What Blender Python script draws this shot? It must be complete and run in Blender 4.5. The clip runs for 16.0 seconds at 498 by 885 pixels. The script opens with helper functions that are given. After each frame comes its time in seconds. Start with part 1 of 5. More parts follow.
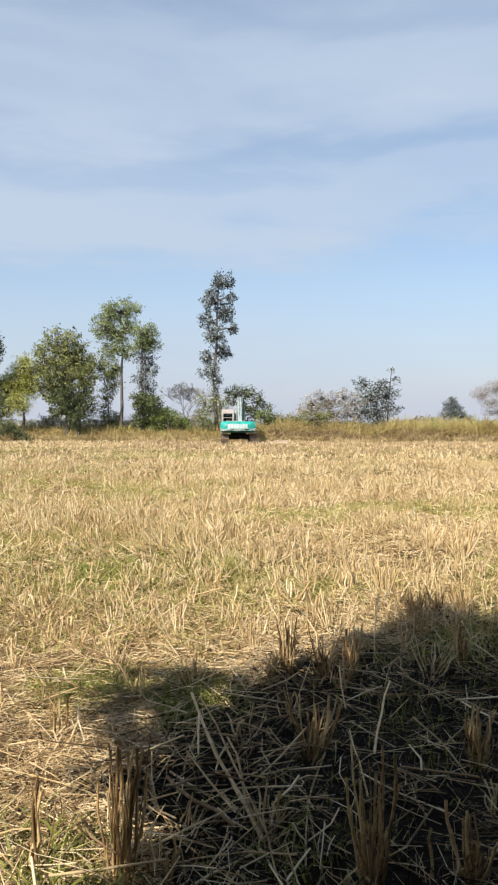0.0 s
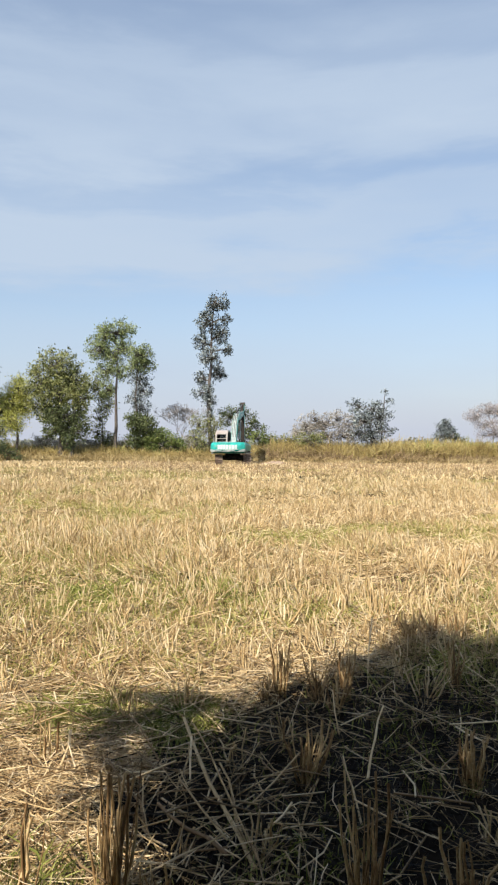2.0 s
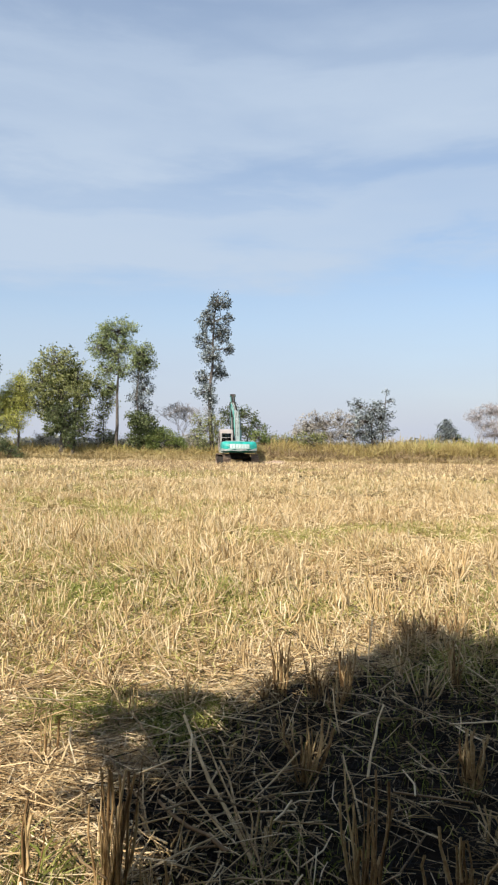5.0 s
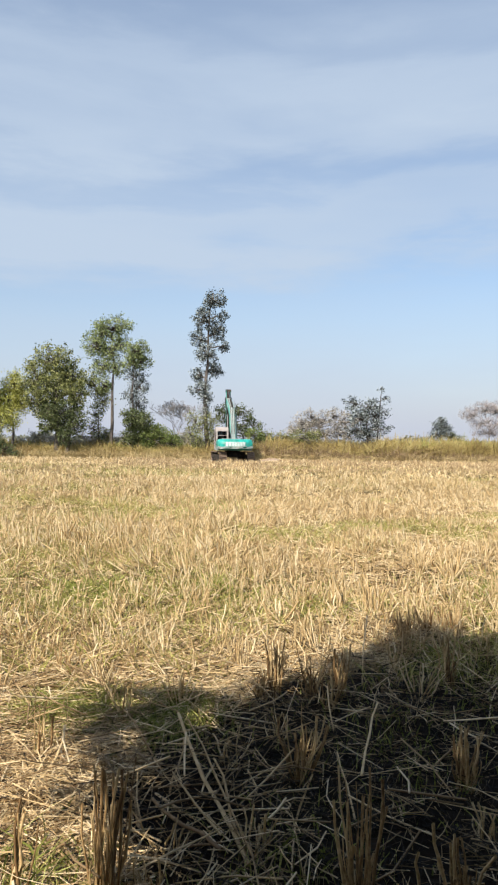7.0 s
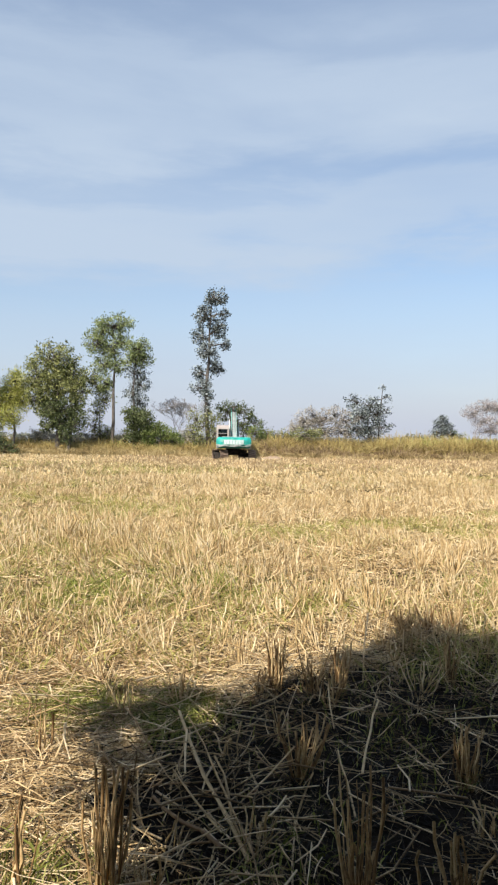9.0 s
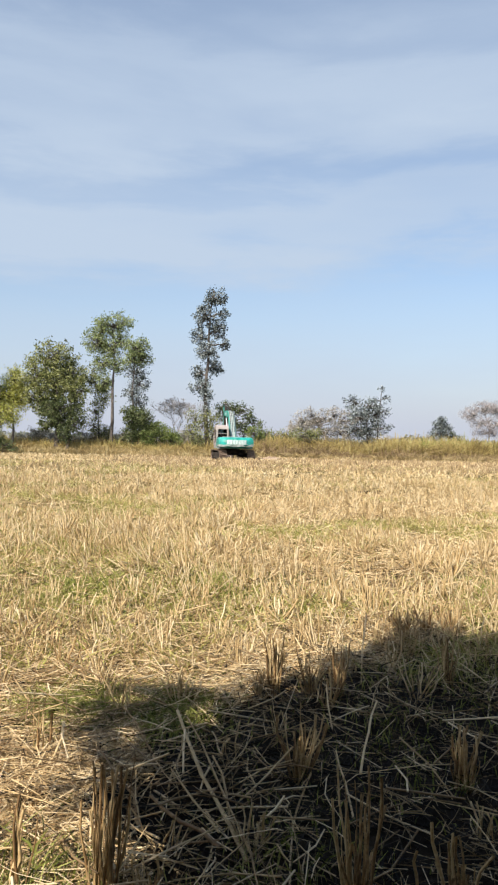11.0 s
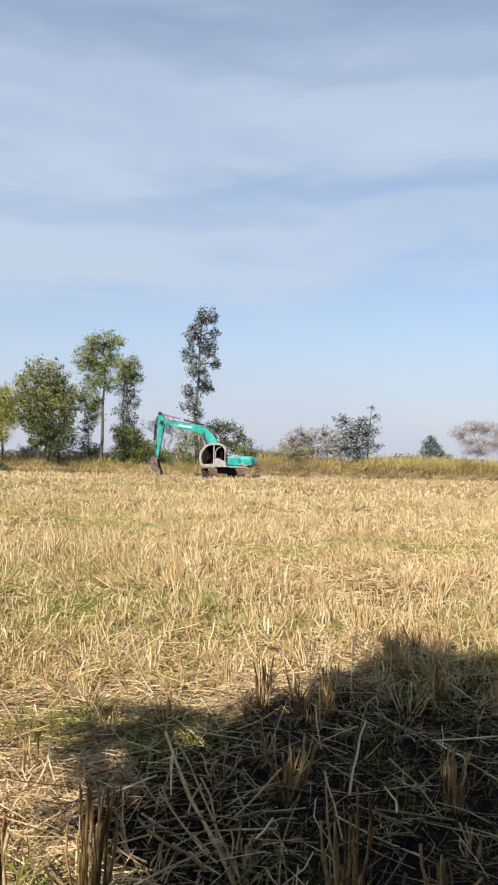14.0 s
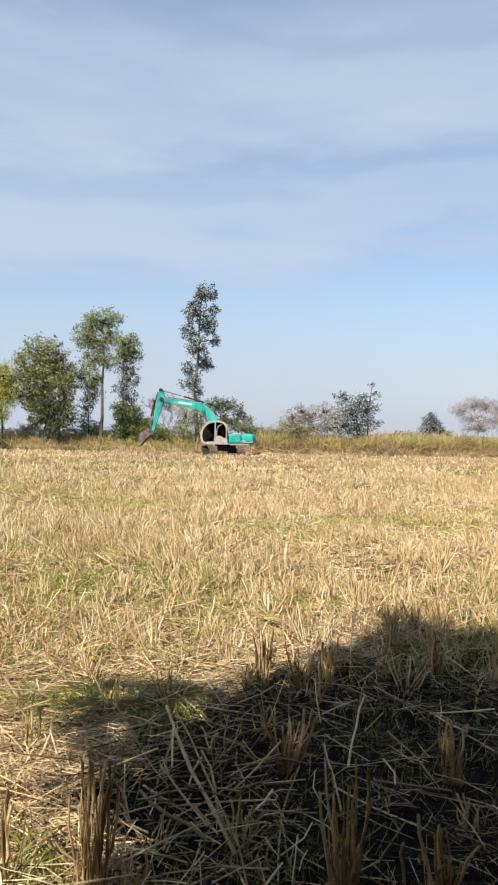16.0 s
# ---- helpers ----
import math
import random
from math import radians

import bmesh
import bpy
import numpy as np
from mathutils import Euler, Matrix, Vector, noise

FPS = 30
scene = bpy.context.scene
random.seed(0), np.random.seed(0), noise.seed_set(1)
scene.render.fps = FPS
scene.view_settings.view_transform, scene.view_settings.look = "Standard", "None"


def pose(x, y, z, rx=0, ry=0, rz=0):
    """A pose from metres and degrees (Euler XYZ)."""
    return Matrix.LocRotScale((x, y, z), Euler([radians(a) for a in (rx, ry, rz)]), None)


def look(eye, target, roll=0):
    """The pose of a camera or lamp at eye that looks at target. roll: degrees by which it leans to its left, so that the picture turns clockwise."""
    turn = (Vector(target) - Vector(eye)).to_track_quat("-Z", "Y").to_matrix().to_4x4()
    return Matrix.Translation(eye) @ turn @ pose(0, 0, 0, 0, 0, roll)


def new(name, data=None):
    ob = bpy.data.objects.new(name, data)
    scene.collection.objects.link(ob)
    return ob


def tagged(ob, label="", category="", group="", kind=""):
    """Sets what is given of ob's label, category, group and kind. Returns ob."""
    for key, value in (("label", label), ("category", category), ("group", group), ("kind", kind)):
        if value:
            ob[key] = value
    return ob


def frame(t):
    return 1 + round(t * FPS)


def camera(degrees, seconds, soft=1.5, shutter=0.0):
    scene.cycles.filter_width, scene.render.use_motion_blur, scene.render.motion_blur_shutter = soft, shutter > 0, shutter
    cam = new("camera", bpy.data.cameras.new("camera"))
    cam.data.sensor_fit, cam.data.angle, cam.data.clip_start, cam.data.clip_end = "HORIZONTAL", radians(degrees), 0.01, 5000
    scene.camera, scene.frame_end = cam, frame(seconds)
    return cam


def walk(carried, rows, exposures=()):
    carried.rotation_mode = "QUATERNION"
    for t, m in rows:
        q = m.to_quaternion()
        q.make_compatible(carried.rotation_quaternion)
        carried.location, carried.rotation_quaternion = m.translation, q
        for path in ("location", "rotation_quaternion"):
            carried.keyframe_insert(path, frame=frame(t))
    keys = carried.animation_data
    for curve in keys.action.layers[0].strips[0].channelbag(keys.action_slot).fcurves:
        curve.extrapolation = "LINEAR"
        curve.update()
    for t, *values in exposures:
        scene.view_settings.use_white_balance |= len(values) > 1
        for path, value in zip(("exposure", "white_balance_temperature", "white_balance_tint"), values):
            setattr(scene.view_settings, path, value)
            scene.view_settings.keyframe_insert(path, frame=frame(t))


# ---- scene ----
# Camera: held by hand at eye height at the edge of a harvested rice field.
cam = camera(40.2, 16.0, 2.2)
PATH = [
    (0.0, 0.000, -0.000, 1.500, -1.40, 0.00, 0.00),
    (0.5, -0.005, -0.004, 1.503, -0.40, -0.58, -0.28),
    (1.0, -0.014, -0.010, 1.507, 0.58, -1.25, -0.39),
    (1.5, -0.001, -0.009, 1.506, 0.15, -0.46, -0.53),
    (2.0, 0.001, -0.013, 1.509, 0.35, -0.24, -0.50),
    (2.5, -0.002, -0.009, 1.503, -0.05, -0.34, -0.40),
    (3.0, -0.002, -0.008, 1.500, -0.40, -0.31, -0.46),
    (3.5, 0.002, -0.014, 1.508, 0.10, -0.38, -0.18),
    (4.0, -0.007, -0.017, 1.507, 0.24, -0.59, -0.38),
    (6.5, -0.000, -0.014, 1.504, 0.38, -0.61, -0.55),
    (7.0, 0.001, -0.008, 1.503, 0.11, -0.59, -0.82),
    (7.5, -0.002, -0.008, 1.504, 0.18, -0.53, -0.56),
    (8.0, -0.005, -0.014, 1.507, 0.34, -0.78, -0.56),
    (8.5, -0.006, -0.006, 1.500, -0.53, -0.62, -0.51),
    (9.0, 0.001, -0.005, 1.503, -0.06, -0.67, -0.73),
    (9.5, -0.008, -0.006, 1.504, -0.07, -0.93, -0.64),
    (12.0, -0.003, -0.010, 1.502, 0.06, -1.29, -1.15),
    (12.5, -0.004, -0.019, 1.508, 1.01, -1.49, -1.28),
    (13.0, -0.001, -0.022, 1.505, 1.14, -1.33, -1.43),
    (13.5, 0.001, -0.021, 1.503, 0.75, -1.14, -1.59),
    (14.0, -0.000, -0.024, 1.506, 1.53, -1.12, -1.65),
    (14.5, 0.001, -0.027, 1.505, 1.34, -1.23, -2.08),
    (15.0, -0.004, -0.026, 1.503, 1.28, -1.65, -2.14),
    (15.5, 0.002, -0.016, 1.499, 0.30, -1.31, -1.61),
    (16.0, 0.005, -0.012, 1.501, -0.37, -0.94, -1.64),
]
walk(cam, [(t, pose(x, y, z, 90 + pitch, roll, yaw)) for t, x, y, z, pitch, roll, yaw in PATH],
     exposures=[(0.0, 0.56, 6500, 10.8), (4.0, 0.56, 6500, 11.2), (9.7, 0.56, 6500, 11), (12.0, 0.56, 6500, 12), (14.3, 0.56, 6500, 13), (16.0, 0.56, 6500, 11.5)])

# ---- light ----
SUN_EL, SUN_AZ = 43.0, 213.0          # degrees; azimuth clockwise from +y: behind and to the left
SUN_DIR = Vector((math.sin(radians(SUN_AZ)) * math.cos(radians(SUN_EL)),
                  math.cos(radians(SUN_AZ)) * math.cos(radians(SUN_EL)), math.sin(radians(SUN_EL))))
sun = new("sun", bpy.data.lights.new("sun", "SUN"))
sun.data.energy, sun.data.angle, sun.data.color = 5.0, radians(0.53), (1.0, 0.93, 0.82)
sun.matrix_world = look(SUN_DIR * 50, (0, 0, 0))

world = bpy.data.worlds.new("sky")
scene.world = world
world.use_nodes = True
wn, wl = world.node_tree.nodes, world.node_tree.links
wn.clear()


def wnode(kind, **values):
    n = wn.new(kind)
    for key, value in values.items():
        n.inputs[key].default_value = value
    return n


sky = wn.new("ShaderNodeTexSky")
sky.sky_type, sky.sun_disc = "NISHITA", False
sky.sun_elevation, sky.sun_rotation = radians(SUN_EL), radians(SUN_AZ)
sky.air_density, sky.dust_density, sky.ozone_density = 1.15, 1.3, 2.5
direction = wn.new("ShaderNodeTexCoord")
# thin high cloud in soft, nearly level bands
bands = wn.new("ShaderNodeMapping")
bands.inputs["Rotation"].default_value = (0, radians(7), 0)
bands.inputs["Scale"].default_value = (1.5, 1.5, 6.5)
bands.inputs["Location"].default_value = (3.1, 0.4, 1.2)
wl.new(direction.outputs["Generated"], bands.inputs["Vector"])
cirrus = wnode("ShaderNodeTexNoise", Scale=1.15, Detail=5.0, Roughness=0.5, Distortion=0.35)
wl.new(bands.outputs["Vector"], cirrus.inputs["Vector"])
fibre_map = wn.new("ShaderNodeMapping")
fibre_map.inputs["Rotation"].default_value = (0, radians(16), radians(20))
fibre_map.inputs["Scale"].default_value = (3.0, 3.0, 15.0)
wl.new(direction.outputs["Generated"], fibre_map.inputs["Vector"])
fibres = wnode("ShaderNodeTexNoise", Scale=1.2, Detail=6.0, Roughness=0.6, Distortion=0.2)
wl.new(fibre_map.outputs["Vector"], fibres.inputs["Vector"])
blend = wn.new("ShaderNodeMath")
blend.operation = "MULTIPLY_ADD"
blend.inputs[1].default_value = 0.28
wl.new(fibres.outputs["Fac"], blend.inputs[0])
wl.new(cirrus.outputs["Fac"], blend.inputs[2])
# broad level sheets of cloud at several heights, their edges pushed about by the finer noise
height = wn.new("ShaderNodeSeparateXYZ")
wl.new(direction.outputs["Generated"], height.inputs["Vector"])


def wmath(kind, a, b, c=None):
    n = wn.new("ShaderNodeMath")
    n.operation = kind
    for i, v in enumerate((a, b, c)):
        if isinstance(v, (int, float)):
            n.inputs[i].default_value = v
        elif v is not None:
            wl.new(v, n.inputs[i])
    return n.outputs["Value"]


lifted = wmath("MULTIPLY_ADD", height.outputs["X"], 0.02, height.outputs["Z"])
lifted = wmath("MULTIPLY_ADD", wmath("SUBTRACT", cirrus.outputs["Fac"], 0.5), 0.20, lifted)
lifted = wmath("MULTIPLY_ADD", wmath("SUBTRACT", fibres.outputs["Fac"], 0.5), 0.13, lifted)
sheets = wn.new("ShaderNodeValToRGB")
sheets.color_ramp.interpolation = "EASE"
SHEETS = [(0.0, 0.58), (0.15, 0.58), (0.225, 0.34), (0.285, 0.86), (0.325, 0.84), (0.36, 0.50), (0.41, 0.78), (0.47, 0.82), (0.53, 0.46), (0.60, 0.55), (0.75, 0.3), (1.0, 0.3)]
while len(sheets.color_ramp.elements) < len(SHEETS):
    sheets.color_ramp.elements.new(0.5)
for e, (at, v) in zip(sheets.color_ramp.elements, SHEETS):
    e.position, e.color = at, (v, v, v, 1)
wl.new(lifted, sheets.inputs["Fac"])
streaked = wmath("MULTIPLY_ADD", wmath("SUBTRACT", blend.outputs["Value"], 0.64), 1.0, sheets.outputs["Color"])
cover = wn.new("ShaderNodeClamp")
wl.new(streaked, cover.inputs["Value"])
cover.inputs["Min"].default_value, cover.inputs["Max"].default_value = 0.25, 0.95
mixed = wn.new("ShaderNodeMix")
mixed.data_type = "RGBA"
mixed.inputs[7].default_value = (3.36, 4.06, 4.93, 1)
# unseen overhead sky is cleared of cloud to dim light in the shade
clear = wn.new("ShaderNodeMapRange")
clear.interpolation_type = "SMOOTHSTEP"
for key, value in (("From Min", 0.50), ("From Max", 0.85), ("To Min", 1.0), ("To Max", 0.12)):
    clear.inputs[key].default_value = value
wl.new(height.outputs["Z"], clear.inputs["Value"])
veil = wn.new("ShaderNodeMath")
veil.operation = "MULTIPLY"
wl.new(cover.outputs["Result"], veil.inputs[0])
wl.new(clear.outputs["Result"], veil.inputs[1])
wl.new(veil.outputs["Value"], mixed.inputs[0])
wl.new(sky.outputs["Color"], mixed.inputs[6])
low = wn.new("ShaderNodeMapRange")
low.interpolation_type = "SMOOTHSTEP"
for key, value in (("From Min", -0.02), ("From Max", 0.19), ("To Min", 0.92), ("To Max", 0.0)):
    low.inputs[key].default_value = value
wl.new(height.outputs["Z"], low.inputs["Value"])
hazy = wn.new("ShaderNodeMix")
hazy.data_type = "RGBA"
hazy.inputs[7].default_value = (3.62, 3.88, 4.56, 1)
wl.new(low.outputs["Result"], hazy.inputs[0])
wl.new(mixed.outputs[2], hazy.inputs[6])
shine = wnode("ShaderNodeBackground", Strength=0.11)
wl.new(hazy.outputs[2], shine.inputs["Color"])
wout = wn.new("ShaderNodeOutputWorld")
wl.new(shine.outputs["Background"], wout.inputs["Surface"])


# ---- materials ----
def surface(name, colors, scale=6.0, rough=0.7, bump=0.0, bump_scale=40.0, island=0.0, per_object=0.0,
            metal=0.0, through_light=0.0, big=0.0, big_scale=0.3, stain=None, stain_amount=0.0, stain_scale=2.0):
    """A surface whose colour runs through the given ones by grain, by a coarser stain, and from piece to piece."""
    m = bpy.data.materials.new(name)
    m.use_nodes = True
    n, l = m.node_tree.nodes, m.node_tree.links
    p = n["Principled BSDF"]
    p.inputs["Roughness"].default_value, p.inputs["Metallic"].default_value = rough, metal
    p.inputs["Specular IOR Level"].default_value = 0.5 if rough < 0.5 else 0.25 if rough < 0.75 else 0.08
    coord = n.new("ShaderNodeTexCoord")
    fine = n.new("ShaderNodeTexNoise")
    fine.inputs["Scale"].default_value, fine.inputs["Detail"].default_value = scale, 4.0
    l.new(coord.outputs["Object"], fine.inputs["Vector"])
    value = fine.outputs["Fac"]

    def add(a, b, k):
        s = n.new("ShaderNodeMath")
        s.operation = "SUBTRACT"
        s.inputs[1].default_value = 0.5
        l.new(b, s.inputs[0])
        q = n.new("ShaderNodeMath")
        q.operation = "MULTIPLY_ADD"
        q.inputs[1].default_value = k
        l.new(s.outputs[0], q.inputs[0])
        l.new(a, q.inputs[2])
        return q.outputs[0]

    if big:
        coarse = n.new("ShaderNodeTexNoise")
        coarse.inputs["Scale"].default_value, coarse.inputs["Detail"].default_value = big_scale, 3.0
        l.new(coord.outputs["Object"], coarse.inputs["Vector"])
        value = add(value, coarse.outputs["Fac"], big)
    if island:
        geo = n.new("ShaderNodeNewGeometry")
        value = add(value, geo.outputs["Random Per Island"], island)
    if per_object:
        info = n.new("ShaderNodeObjectInfo")
        value = add(value, info.outputs["Random"], per_object)
    ramp = n.new("ShaderNodeValToRGB")
    e = ramp.color_ramp.elements
    while len(e) < len(colors):
        e.new(0.5)
    for i, c in enumerate(colors):
        e[i].position = 0.22 + 0.56 * i / max(1, len(colors) - 1)
        e[i].color = (*c, 1)
    l.new(value, ramp.inputs["Fac"])
    color = ramp.outputs["Color"]
    if stain:
        blot = n.new("ShaderNodeTexNoise")
        blot.inputs["Scale"].default_value, blot.inputs["Detail"].default_value = stain_scale, 6.0
        blot.inputs["Roughness"].default_value = 0.65
        l.new(coord.outputs["Object"], blot.inputs["Vector"])
        edge = n.new("ShaderNodeMapRange")
        for key, v in (("From Min", 0.52), ("From Max", 0.66), ("To Min", 0.0), ("To Max", stain_amount)):
            edge.inputs[key].default_value = v
        l.new(blot.outputs["Fac"], edge.inputs["Value"])
        mx = n.new("ShaderNodeMix")
        mx.data_type = "RGBA"
        mx.inputs[7].default_value = (*stain, 1)
        l.new(edge.outputs["Result"], mx.inputs[0])
        l.new(color, mx.inputs[6])
        color = mx.outputs[2]
    l.new(color, p.inputs["Base Color"])
    if bump:
        grain = n.new("ShaderNodeTexNoise")
        grain.inputs["Scale"].default_value, grain.inputs["Detail"].default_value = bump_scale, 5.0
        l.new(coord.outputs["Object"], grain.inputs["Vector"])
        b = n.new("ShaderNodeBump")
        b.inputs["Strength"].default_value, b.inputs["Distance"].default_value = bump, 0.03
        l.new(grain.outputs["Fac"], b.inputs["Height"])
        l.new(b.outputs["Normal"], p.inputs["Normal"])
    if through_light:
        tr = n.new("ShaderNodeBsdfTranslucent")
        l.new(color, tr.inputs["Color"])
        mix = n.new("ShaderNodeMixShader")
        mix.inputs["Fac"].default_value = through_light
        l.new(p.outputs["BSDF"], mix.inputs[1])
        l.new(tr.outputs["BSDF"], mix.inputs[2])
        l.new(mix.outputs["Shader"], n["Material Output"].inputs["Surface"])
    return m


STRAW = [(0.43, 0.30, 0.14), (0.59, 0.427, 0.21), (0.71, 0.54, 0.295), (0.78, 0.64, 0.40)]
M_STRAW = surface("straw_standing", STRAW, 3.0, 0.55, island=0.7, big=0.5, big_scale=0.25, through_light=0.10)
M_LITTER = surface("straw_lying", [(0.23, 0.15, 0.072), (0.485, 0.342, 0.166), (0.645, 0.475, 0.25), (0.735, 0.58, 0.355)],
                   3.0, 0.6, island=0.8, big=0.4, big_scale=0.3)
M_CHAFF = surface("flattened_chaff", [(0.17, 0.125, 0.052), (0.34, 0.255, 0.11), (0.50, 0.39, 0.185)], 3.0, 0.8, island=0.7, big=0.5, big_scale=0.3)
M_STRAW_BROWN = surface("straw_brown", [(0.24, 0.16, 0.085), (0.38, 0.27, 0.145), (0.53, 0.395, 0.225)], 3.0, 0.7, island=0.7, big=0.5, big_scale=0.25, through_light=0.08)
M_OLD = surface("straw_old_clump", [(0.21, 0.125, 0.055), (0.37, 0.24, 0.108), (0.52, 0.36, 0.17), (0.64, 0.475, 0.25)],
                14.0, 0.6, per_object=0.7, through_light=0.08)
M_FRESH = surface("straw_fresh_clump", STRAW, 14.0, 0.55, per_object=0.7, through_light=0.1)
# soil colour lowered to near-black so the tree's shade looks deeper
M_SOIL = surface("field_soil_darkened", [(0.006, 0.0042, 0.0028), (0.011, 0.0076, 0.0048), (0.021, 0.014, 0.0085), (0.048, 0.032, 0.018)], 9.0, 0.95,
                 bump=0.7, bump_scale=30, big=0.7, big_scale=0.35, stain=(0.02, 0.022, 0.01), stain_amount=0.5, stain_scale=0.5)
M_WEED = surface("green_weed", [(0.13, 0.145, 0.028), (0.27, 0.29, 0.065), (0.43, 0.425, 0.13)], 4.0, 0.55, island=0.7, through_light=0.25)
M_REGROWTH = surface("yellow_green_regrowth", [(0.23, 0.218, 0.052), (0.40, 0.375, 0.11), (0.55, 0.50, 0.19)], 3.0, 0.6, island=0.7, big=0.6, big_scale=0.5, through_light=0.25)
# the mat's dark tones carry part of the tree's shade
M_MAT = surface("matted_straw_darkened", [(0.007, 0.005, 0.003), (0.016, 0.011, 0.006), (0.05, 0.034, 0.018), (0.36, 0.26, 0.135)], 3.0, 0.7, island=0.9, big=0.5, big_scale=0.8, through_light=0.1)
M_DRYGRASS = surface("dry_bank_grass", [(0.26, 0.19, 0.085), (0.43, 0.325, 0.15), (0.56, 0.45, 0.23)], 1.0, 0.7, island=0.5, big=0.7, big_scale=0.25, through_light=0.2)
M_TALLGRASS = surface("yellowing_tall_grass", [(0.22, 0.155, 0.06), (0.39, 0.30, 0.11), (0.54, 0.45, 0.19)], 0.9, 0.6, island=0.5, big=0.8, big_scale=0.2, through_light=0.25)
M_BROWNGRASS = surface("brown_dead_grass", [(0.15, 0.10, 0.055), (0.29, 0.205, 0.115), (0.42, 0.32, 0.19)], 1.0, 0.8, island=0.5, big=0.6, big_scale=0.3, through_light=0.15)
M_GREENGRASS = surface("green_tall_grass", [(0.17, 0.18, 0.05), (0.30, 0.31, 0.085), (0.43, 0.43, 0.14)], 1.0, 0.6, island=0.6, big=0.4, big_scale=0.3, through_light=0.25)


def leaf(name, *colors):
    return surface(name, list(colors), 0.9, 0.58, island=0.75, big=0.6, big_scale=0.5, through_light=0.3)


M_LEAF_GREY = leaf("grey_green_leaf", (0.033, 0.042, 0.038), (0.13, 0.155, 0.145), (0.46, 0.51, 0.49))
M_LEAF_BRIGHT = leaf("bright_green_leaf", (0.11, 0.14, 0.07), (0.24, 0.29, 0.12), (0.42, 0.47, 0.20))
M_LEAF_OLIVE = leaf("olive_leaf", (0.06, 0.075, 0.025), (0.24, 0.26, 0.085), (0.43, 0.435, 0.18))
M_LEAF_YELLOW = leaf("yellow_green_leaf", (0.28, 0.30, 0.07), (0.48, 0.48, 0.12), (0.60, 0.58, 0.19))
M_LEAF_DARK = leaf("dark_green_leaf", (0.045, 0.06, 0.025), (0.10, 0.125, 0.05), (0.21, 0.24, 0.10))
M_LEAF_SHRUB = leaf("shrub_leaf", (0.10, 0.14, 0.04), (0.20, 0.26, 0.07), (0.34, 0.38, 0.13))
M_LEAF_PALE = leaf("dusty_pale_leaf", (0.24, 0.215, 0.17), (0.42, 0.385, 0.32), (0.56, 0.52, 0.45))
M_LEAF_TWIGGY = leaf("withered_pale_leaf", (0.32, 0.27, 0.25), (0.44, 0.385, 0.36), (0.55, 0.50, 0.47))
M_LEAF_THICK = surface("thick_dark_leaf", [(0.03, 0.045, 0.018), (0.06, 0.08, 0.03), (0.10, 0.12, 0.05)], 0.9, 0.5, island=0.7, through_light=0.08)
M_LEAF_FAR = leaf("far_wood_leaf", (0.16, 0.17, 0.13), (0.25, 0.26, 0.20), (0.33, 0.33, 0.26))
M_BARK = surface("grey_bark", [(0.06, 0.05, 0.042), (0.13, 0.113, 0.098), (0.23, 0.205, 0.18)], 5.0, 0.9, bump=0.6, bump_scale=12, big=0.4, big_scale=1.0)
M_TWIG = surface("pale_bare_twig", [(0.20, 0.185, 0.18), (0.30, 0.28, 0.27), (0.42, 0.395, 0.38)], 3.0, 0.9, island=0.4)

M_TEAL = surface("teal_paint", [(0.008, 0.17, 0.14), (0.012, 0.33, 0.275), (0.035, 0.46, 0.39)], 2.8, 0.33, bump=0.12, bump_scale=6,
                 big=0.8, big_scale=1.1, stain=(0.24, 0.25, 0.20), stain_amount=0.5, stain_scale=2.2)
M_TEAL_DULL = surface("faded_teal_paint", [(0.19, 0.25, 0.235), (0.31, 0.37, 0.355), (0.44, 0.48, 0.465)], 3.0, 0.5, bump=0.1, bump_scale=15,
                      stain=(0.33, 0.31, 0.25), stain_amount=0.6, stain_scale=2.2)
M_CREAM = surface("cream_cab_paint", [(0.24, 0.205, 0.185), (0.36, 0.315, 0.285), (0.46, 0.42, 0.39)], 3.0, 0.45, stain=(0.35, 0.28, 0.2), stain_amount=0.4)
M_SCRAPE = surface("scraped_pale_metal", [(0.34, 0.40, 0.37), (0.58, 0.61, 0.58), (0.72, 0.73, 0.70)], 6.0, 0.6, stain=(0.06, 0.25, 0.21), stain_amount=0.6, stain_scale=3)
M_WHITE = surface("white_lettering_paint", [(0.46, 0.60, 0.56), (0.62, 0.72, 0.69)], 5.0, 0.5, stain=(0.35, 0.40, 0.36), stain_amount=0.4, stain_scale=4)
M_STEEL = surface("dark_oily_steel", [(0.025, 0.023, 0.02), (0.045, 0.04, 0.036), (0.08, 0.07, 0.058)], 5.0, 0.75, metal=0.1, stain=(0.13, 0.09, 0.06), stain_amount=0.5)
M_MUD = surface("dried_mud", [(0.13, 0.09, 0.065), (0.24, 0.175, 0.13), (0.36, 0.28, 0.22)], 6.0, 0.95, bump=0.6, bump_scale=14, big=0.4, big_scale=2)
M_BUCKET = surface("worn_bucket_steel", [(0.05, 0.038, 0.033), (0.12, 0.094, 0.08), (0.29, 0.235, 0.20)], 3.0, 0.6, metal=0.25, bump=0.3, bump_scale=10, stain=(0.34, 0.25, 0.18), stain_amount=0.7)
M_CHROME = surface("chromed_rod", [(0.20, 0.19, 0.18), (0.32, 0.31, 0.30)], 5.0, 0.4, metal=1.0)
M_RUBBER = surface("black_rubber", [(0.015, 0.015, 0.015), (0.03, 0.03, 0.03)], 8.0, 0.7)
M_SEAT = surface("dark_seat_cloth", [(0.05, 0.046, 0.048), (0.12, 0.105, 0.10)], 8.0, 0.9)
